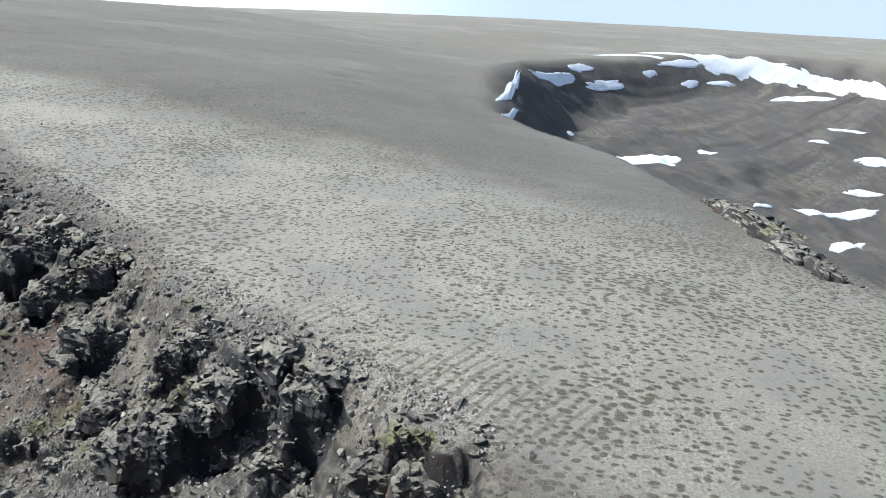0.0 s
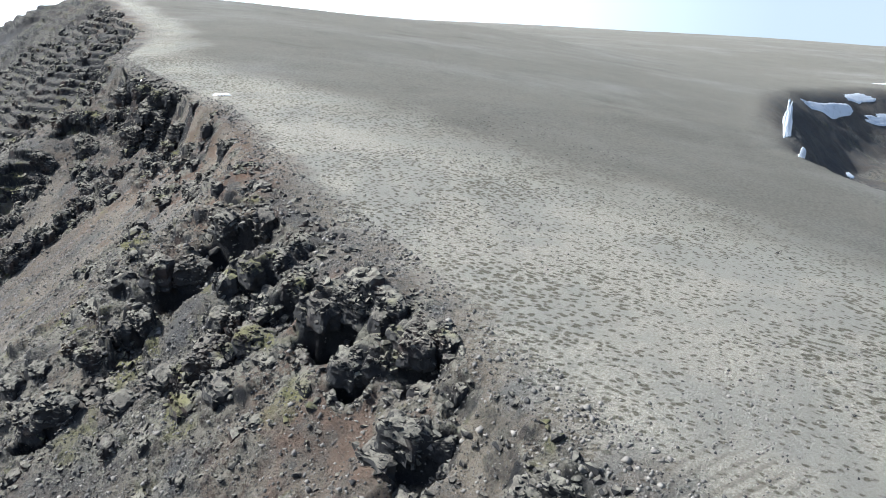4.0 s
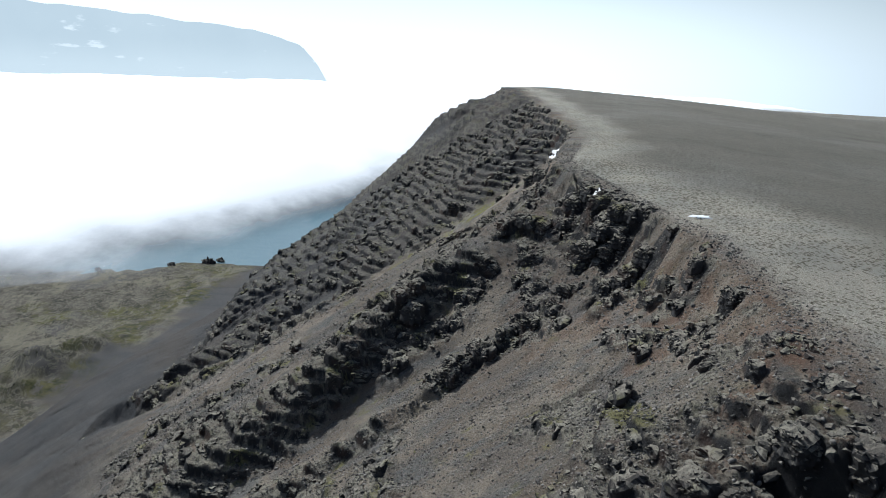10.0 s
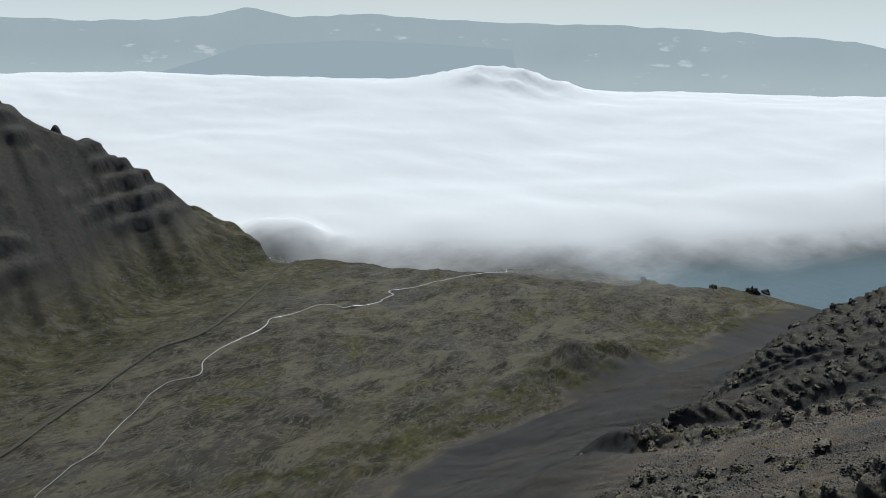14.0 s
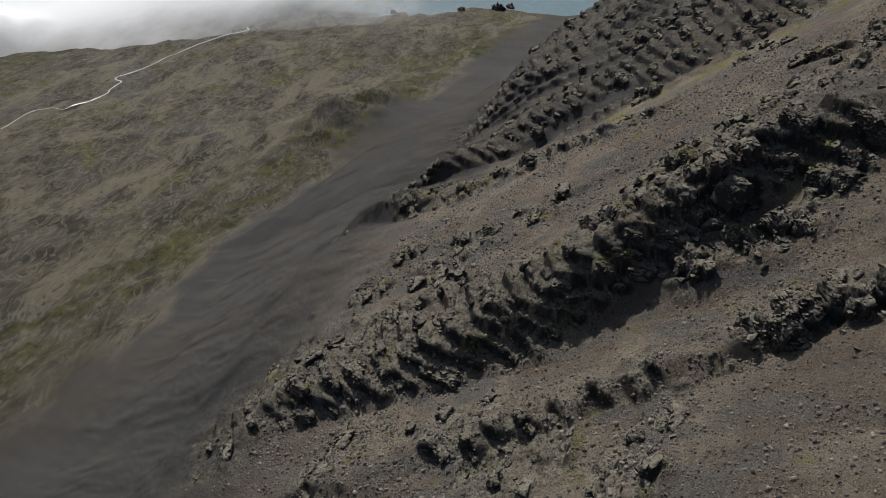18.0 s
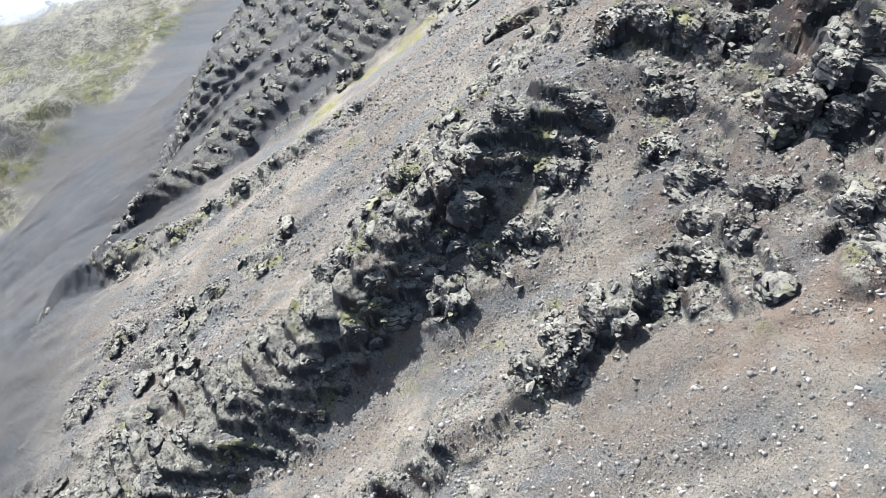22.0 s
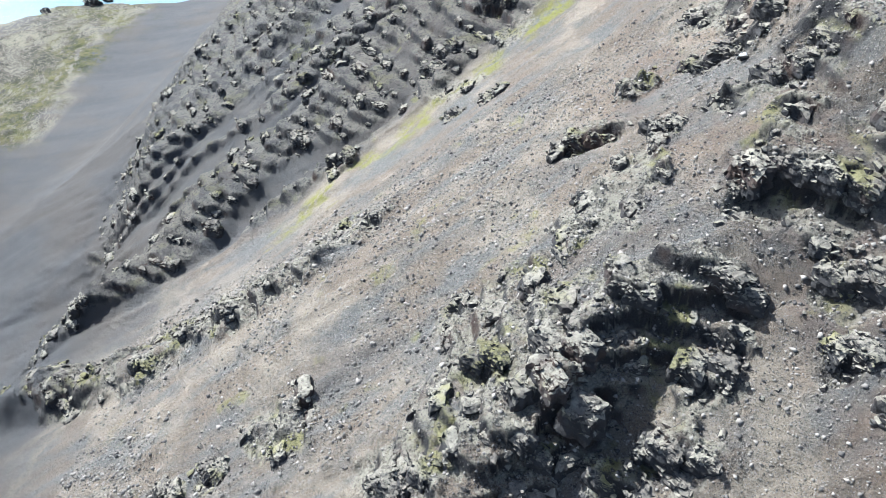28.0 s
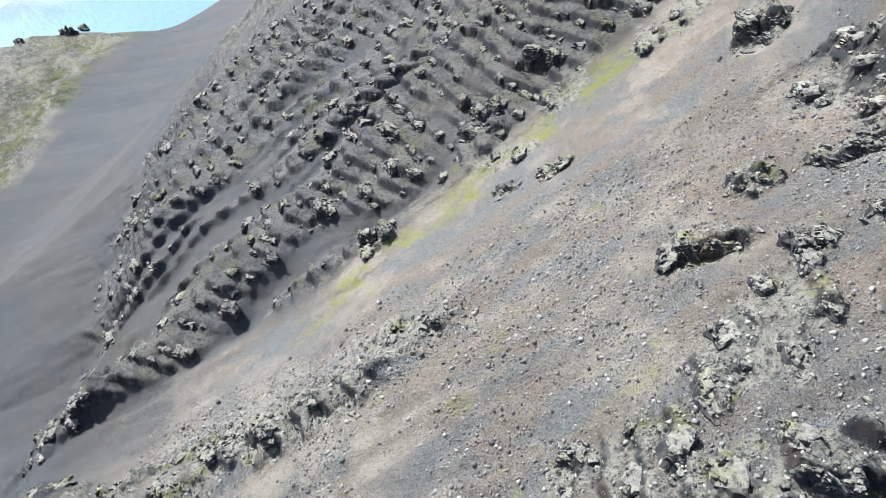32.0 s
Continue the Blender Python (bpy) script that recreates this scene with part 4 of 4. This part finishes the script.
OUTCROPS = {}


def outcrop_for(u, v, z):
    """The outcrop that rock at (u, v) belongs to: an Empty for each stretch of a spur."""
    key = (int(u // 34), int((v + 60) // 34))
    if key not in OUTCROPS:
        x, y = to_xy(u, v)
        e = new("rock_outcrop")
        e.location = (x, y, z)
        if v < 5 and u < 160:
            words = "jagged dark basalt crag below the plateau rim"
        elif u > 380:
            words = "stepped dark lava ledges with pale tops on a steep face"
        elif v > 90:
            words = "broken basalt ledges at the foot of a rocky spur"
        else:
            words = "dark basalt outcrop on a scree slope, tops pale with lichen and painted sunlight"
        tagged(e, words, "rock outcrop", "outcrops on the mountainside")
        OUTCROPS[key] = e
    return OUTCROPS[key]


def set_rock(name, mesh, u, v, z, turn, size, tilt=0.0):
    e = outcrop_for(u, v, z)
    x, y = to_xy(u, v)
    ob = part(name, mesh, None, e)
    m = Matrix.LocRotScale(Vector((x, y, z)) - e.location, Euler((rng.uniform(-tilt, tilt), rng.uniform(-tilt, tilt), turn)), Vector(size))
    ob.matrix_basis = m
    return ob


for u, v, z, turn in spots:
    s = rng.choice((0.35, 0.45, 0.6, 0.75, 1.0)) * rng.uniform(0.85, 1.15) * (0.9 if u > 365 else 1)
    set_rock("ledge", rng.choice(LEDGES), u, v, z - 0.35, turn + rng.uniform(-0.25, 0.25), (s * 1.1, s, s * rng.uniform(0.85, 1.25)), 0.07)
    if rng.random() < 0.45 and u < 370:
        bu, bv = u + rng.uniform(-4.5, 4.5), v + rng.uniform(-2, 5)
        b = rng.uniform(0.25, 0.7)
        set_rock("block", rng.choice(BLOCKS), bu, bv, float(ground_at(bu, bv)[0]) + 0.1 * b, rng.uniform(0, 6.3), (b * rng.uniform(0.9, 1.5), b, b * rng.uniform(0.8, 1.2)), 0.5)
for u, v, size, tall in CRAGS:
    for k in range(max(2, size // 3)):
        t = (k + 0.5) / max(2, size // 3) * 2 - 1
        cu, cv = u + 0.57 * t * size * 0.8 + 0.6, v + 0.82 * t * size * 0.8 - 0.5
        s = rng.uniform(0.5, 0.75) * (0.65 + tall / 16)
        set_rock("cliff_face", rng.choice(CLIFFS), cu, cv, float(ground_at(cu + 1.6, cv - 1.1)[0]) - 4.3 * s, radians(-10) + rng.uniform(-0.4, 0.4), (s, s, s), 0.07)
    for _ in range(9):
        a, r = rng.uniform(0, 6.3), rng.uniform(0.4, 1.3) * size
        bu, bv = u + math.cos(a) * r, v + math.sin(a) * r
        b = rng.uniform(0.3, 1.05)
        set_rock("block", rng.choice(BLOCKS), bu, bv, float(ground_at(bu, bv)[0]) + 0.1, rng.uniform(0, 6.3), (b * 1.3, b, b), 0.5)

# rubble below the near rim
for _ in range(900):
    u = rng.uniform(28, 165)
    v = float(np.interp(u, RIM_U, RIM_V)) + 3 + abs(rng.gauss(0, 22))
    b = rng.uniform(0.25, 0.75) * (1.7 if rng.random() < 0.1 else 1)
    set_rock("block", rng.choice(BLOCKS), u, v, float(ground_at(u, v)[0]) + 0.1 * b, rng.uniform(0, 6.3), (b * rng.uniform(0.9, 1.5), b, b * rng.uniform(0.8, 1.2)), 0.5)

# crags on the lip of the corrie
for x, y, size in ((60, 100, 0.8), (59, 108, 1.0), (60, 117, 1.1), (61, 126, 1.2), (62, 134, 0.9), (63, 142, 1.1), (64, 151, 0.8), (64, 160, 0.6)):
    u, v = to_uv(x, y)
    z = float(ground_at(u, v)[0])
    set_rock("cliff_face", rng.choice(CLIFFS), u, v, z - 1.2 * size, radians(90) + rng.uniform(-0.3, 0.3), (size, size, size * 0.8), 0.08)
    for _ in range(4):
        bx, by = x + rng.uniform(-1, 6), y + rng.uniform(-6, 6)
        bu, bv = to_uv(bx, by)
        set_rock("block", rng.choice(BLOCKS), bu, bv, float(ground_at(bu, bv)[0]) + 0.1, rng.uniform(0, 6.3), (1.2 * size, 0.9 * size, 0.9 * size), 0.5)

# ---- single boulders on the scree ----
placed = 0
while placed < 260:
    u, v = rng.uniform(50, 345), rng.uniform(-30, 110)
    z = float(ground_at(u, v)[0])
    if float(np.interp(u, RIM_U, RIM_V)) + 8 > v:
        continue
    x, y = to_xy(u, v)
    b = rng.uniform(0.35, 0.62) * (1.6 if rng.random() < 0.12 else 1.0)
    ob = new("boulder", rng.choice(BLOCKS))
    ob.matrix_basis = Matrix.LocRotScale((x, y, z + 0.1 * b), Euler((rng.uniform(-0.5, 0.5), rng.uniform(-0.5, 0.5), rng.uniform(0, 6.3))), Vector((b * rng.uniform(0.9, 1.5), b, b)))
    tagged(ob, "angular dark basalt boulder resting on scree", "boulder", "boulders on the scree")
    placed += 1

# ---- loose stones, too many to count ----
def stones(name, u, v, size, mat, label):
    """A joined scatter of small angular stones."""
    n = len(u)
    g = np.random.default_rng(5)
    corner = np.array([(1, 0, 0), (-1, 0, 0), (0, 1, 0), (0, -1, 0), (0, 0, 0.8), (0, 0, -0.8)], float)
    p = corner[None] * g.uniform(0.55, 1.25, (n, 6, 1)) + g.uniform(-0.25, 0.25, (n, 6, 3))
    a = g.uniform(0, 6.283, n)
    c, s = np.cos(a)[:, None], np.sin(a)[:, None]
    p = np.stack([p[..., 0] * c - p[..., 1] * s, p[..., 0] * s + p[..., 1] * c, p[..., 2]], -1) * size[:, None, None]
    x, y = to_xy(u, v)
    p = p + np.stack([x, y, ground_at(u, v) + 0.12 * size], -1)[:, None, :]
    tri = np.array([(0, 2, 4), (2, 1, 4), (1, 3, 4), (3, 0, 4), (2, 0, 5), (1, 2, 5), (3, 1, 5), (0, 3, 5)])
    idx = (tri[None] + 6 * np.arange(n)[:, None, None]).reshape(-1, 3)
    me = bpy.data.meshes.new(name)
    me.vertices.add(n * 6)
    me.vertices.foreach_set("co", p.reshape(-1).astype(np.float32))
    me.loops.add(idx.size)
    me.loops.foreach_set("vertex_index", idx.ravel().astype(np.int32))
    me.polygons.add(len(idx))
    me.polygons.foreach_set("loop_start", np.arange(0, idx.size, 3, dtype=np.int32))
    me.update(calc_edges=True)
    me.materials.append(mat)
    return tagged(new(name, me), label, "stones", kind="stuff")


def make_stone():
    n = Nodes("loose_stone")
    isl = n.pos.outputs["Random Per Island"]
    col = n.mix(isl, (0.05, 0.047, 0.045), (0.33, 0.298, 0.258))
    col = n.mix(n.ramp(n.noise(3.0, 4), 0.5, 0.7, 0, 0.5), col, (0.2, 0.19, 0.17))
    return n.done(col, 0.92, n.bump(n.noise(6.0, 4), 0.05, 0.6))


STONE_MAT = make_stone()
g = np.random.default_rng(3)
su, sv = g.uniform(30, 350, 230000), g.uniform(-44, 130, 230000)
dens = 0.35 + 0.9 * fbm(su / 14, sv / 14, 4, 801) + 0.4 * (sv < 40)
keep = (g.uniform(0, 1, len(su)) < dens) & (sv > np.interp(su, RIM_U, RIM_V) - 3)
su, sv = su[keep], sv[keep]
stones("scree_stones", su, sv, np.clip(np.exp(g.normal(-1.95, 0.55, len(su))), 0.06, 0.55) * np.interp(sv, (20, 80), (1, 1.35)), STONE_MAT, "angular grey and brown stones scattered down the scree")
su, sv = g.uniform(20, 200, 30000), g.uniform(-120, -34, 30000)
keep = g.uniform(0, 1, len(su)) < 0.1 + 0.9 * fbm(su / 18, sv / 18, 4, 811)
stones("plateau_stones", su[keep], sv[keep], np.clip(np.exp(g.normal(-2.0, 0.4, keep.sum())), 0.06, 0.4), STONE_MAT, "frost-broken stones lying on the gravel plateau")


# ---- snow ----
def snow_patch(u, v, a, b, turn, seed, label):
    """An irregular drift lying on the ground, thickest at its middle."""
    n = int(min(46, max(14, a * 1.2)))
    bm = bmesh.new()
    verts = {}
    c, s = math.cos(turn), math.sin(turn)
    I, J = np.meshgrid(np.arange(-n, n + 1), np.arange(-n, n + 1), indexing="ij")
    P, Q = I / n * 1.25, J / n * 1.25
    R = np.hypot(P, Q) + 0.42 * fbm(P * 2.2 + seed, Q * 2.2, 4, seed)
    hit = R < 0.97
    uu, vv = u + P * a * c - Q * b * s, v + P * a * s + Q * b * c
    X, Y = to_xy(uu, vv)
    Z = ground_at(uu.ravel(), vv.ravel()).reshape(R.shape) + 0.55 * np.minimum(1, (0.97 - R) * 4) - 0.12 + 0.006 * a * np.maximum(0, 1 - R)
    for i, j in zip(I[hit].tolist(), J[hit].tolist()):
        verts[i, j] = bm.verts.new((X[i + n, j + n], Y[i + n, j + n], Z[i + n, j + n]))
    for (i, j), vert in verts.items():
        ring = [(i, j), (i + 1, j), (i + 1, j + 1), (i, j + 1)]
        if all(k in verts for k in ring):
            bm.faces.new([verts[k] for k in ring])
    bmesh.ops.delete(bm, geom=[x for x in bm.verts if not x.link_faces], context="VERTS")
    me = bpy.data.meshes.new("snow_patch")
    bm.to_mesh(me)
    bm.free()
    for poly in me.polygons:
        poly.use_smooth = True
    me.materials.append(SNOW_MAT)
    return tagged(new("snow_patch", me), label, "snow", "snow patches")


RIM_SNOW = ((406, -22, 4.5, 2.2, 0.3), (265, -15.8, 2.0, 1.2, 0.2), (234, -33.5, 3.0, 1.5, 0.9), (309, -1, 0.8, 0.5, 0.4))
# in the corrie: both ends of each patch (x, y, x, y) and half its width
CORRIE_SNOW = ((27, 340, 54, 520, 3), (25, 292, 38, 358, 1.6), (112, 647, 142, 687, 6), (70, 565, 115, 633, 7), (130, 645, 183, 709, 6), (89, 490, 95, 502, 3), (118, 458, 180, 526, 13), (215, 575, 236, 587, 5), (263, 782, 287, 803, 5), (302, 813, 342, 833, 4), (210, 750, 228, 769, 5), (160, 770, 237, 800, 9), (234, 787, 299, 832, 6), (385, 815, 470, 845, 13))
FAR_SNOW = ((410, 736, 456, 747, 6), (365, 687, 387, 689, 7), (402, 660, 460, 690, 10), (348, 579, 393, 597, 7), (297, 505, 367, 558, 8), (255, 480, 317, 520, 7), (242, 402, 289, 445, 6), (212, 452, 236, 474, 3.5), (223, 825, 301, 840, 12), (285, 835, 373, 868, 20), (356, 862, 446, 886, 26), (429, 883, 513, 888, 28), (499, 886, 560, 897, 28))
for k, (u, v, a, b, turn) in enumerate(RIM_SNOW):
    snow_patch(u, v, a, b, turn, 900 + k, "small dirty snow patch lodged under the rim crags")
for k, (x0, y0, x1, y1, half) in enumerate(CORRIE_SNOW + FAR_SNOW):
    (u0, v0), (u1, v1) = to_uv(x0, y0), to_uv(x1, y1)
    snow_patch((u0 + u1) / 2, (v0 + v1) / 2, math.hypot(u1 - u0, v1 - v0) / 1.85, half * 0.75, math.atan2(v1 - v0, u1 - u0), 930 + k, "white summer snow patch on the corrie slope")


# ---- skerries at the shore ----
def skerry(u, v, wide, tall, seed):
    bm = bmesh.new()
    bmesh.ops.create_icosphere(bm, subdivisions=4, radius=1.0)
    for p in bm.verts:
        q = p.co.copy()
        k = 1 + 0.35 * noise.noise(q * 1.6 + Vector((seed, 0, 0))) + 0.16 * noise.noise(q * 5 + Vector((0, seed, 0)))
        crest = 0.25 + 1.1 * abs(noise.noise(Vector((q.x * 2.4, q.y * 2.4, seed))))
        p.co = Vector((q.x * wide * k, q.y * wide * 0.6 * k, (math.sqrt(q.z) if q.z > 0 else q.z) * tall * crest * k))
    me = bpy.data.meshes.new("skerry")
    bm.to_mesh(me)
    bm.free()
    me.materials.append(ROCK_MAT)
    ob = new("skerry", me)
    x, y = to_xy(u, v)
    ob.location = (x, y, 0)
    return tagged(ob, "dark jagged skerry at the edge of the sea", "skerry", "skerries by the shore")


for k, (u, v, w, t) in enumerate(((1112, 408, 14, 12), (1128, 396, 9, 6), (1089, 458, 9, 6), (1097, 462, 5, 5), (1052, 554, 7, 5))):
    skerry(u, v, w, t, 3.7 * k)
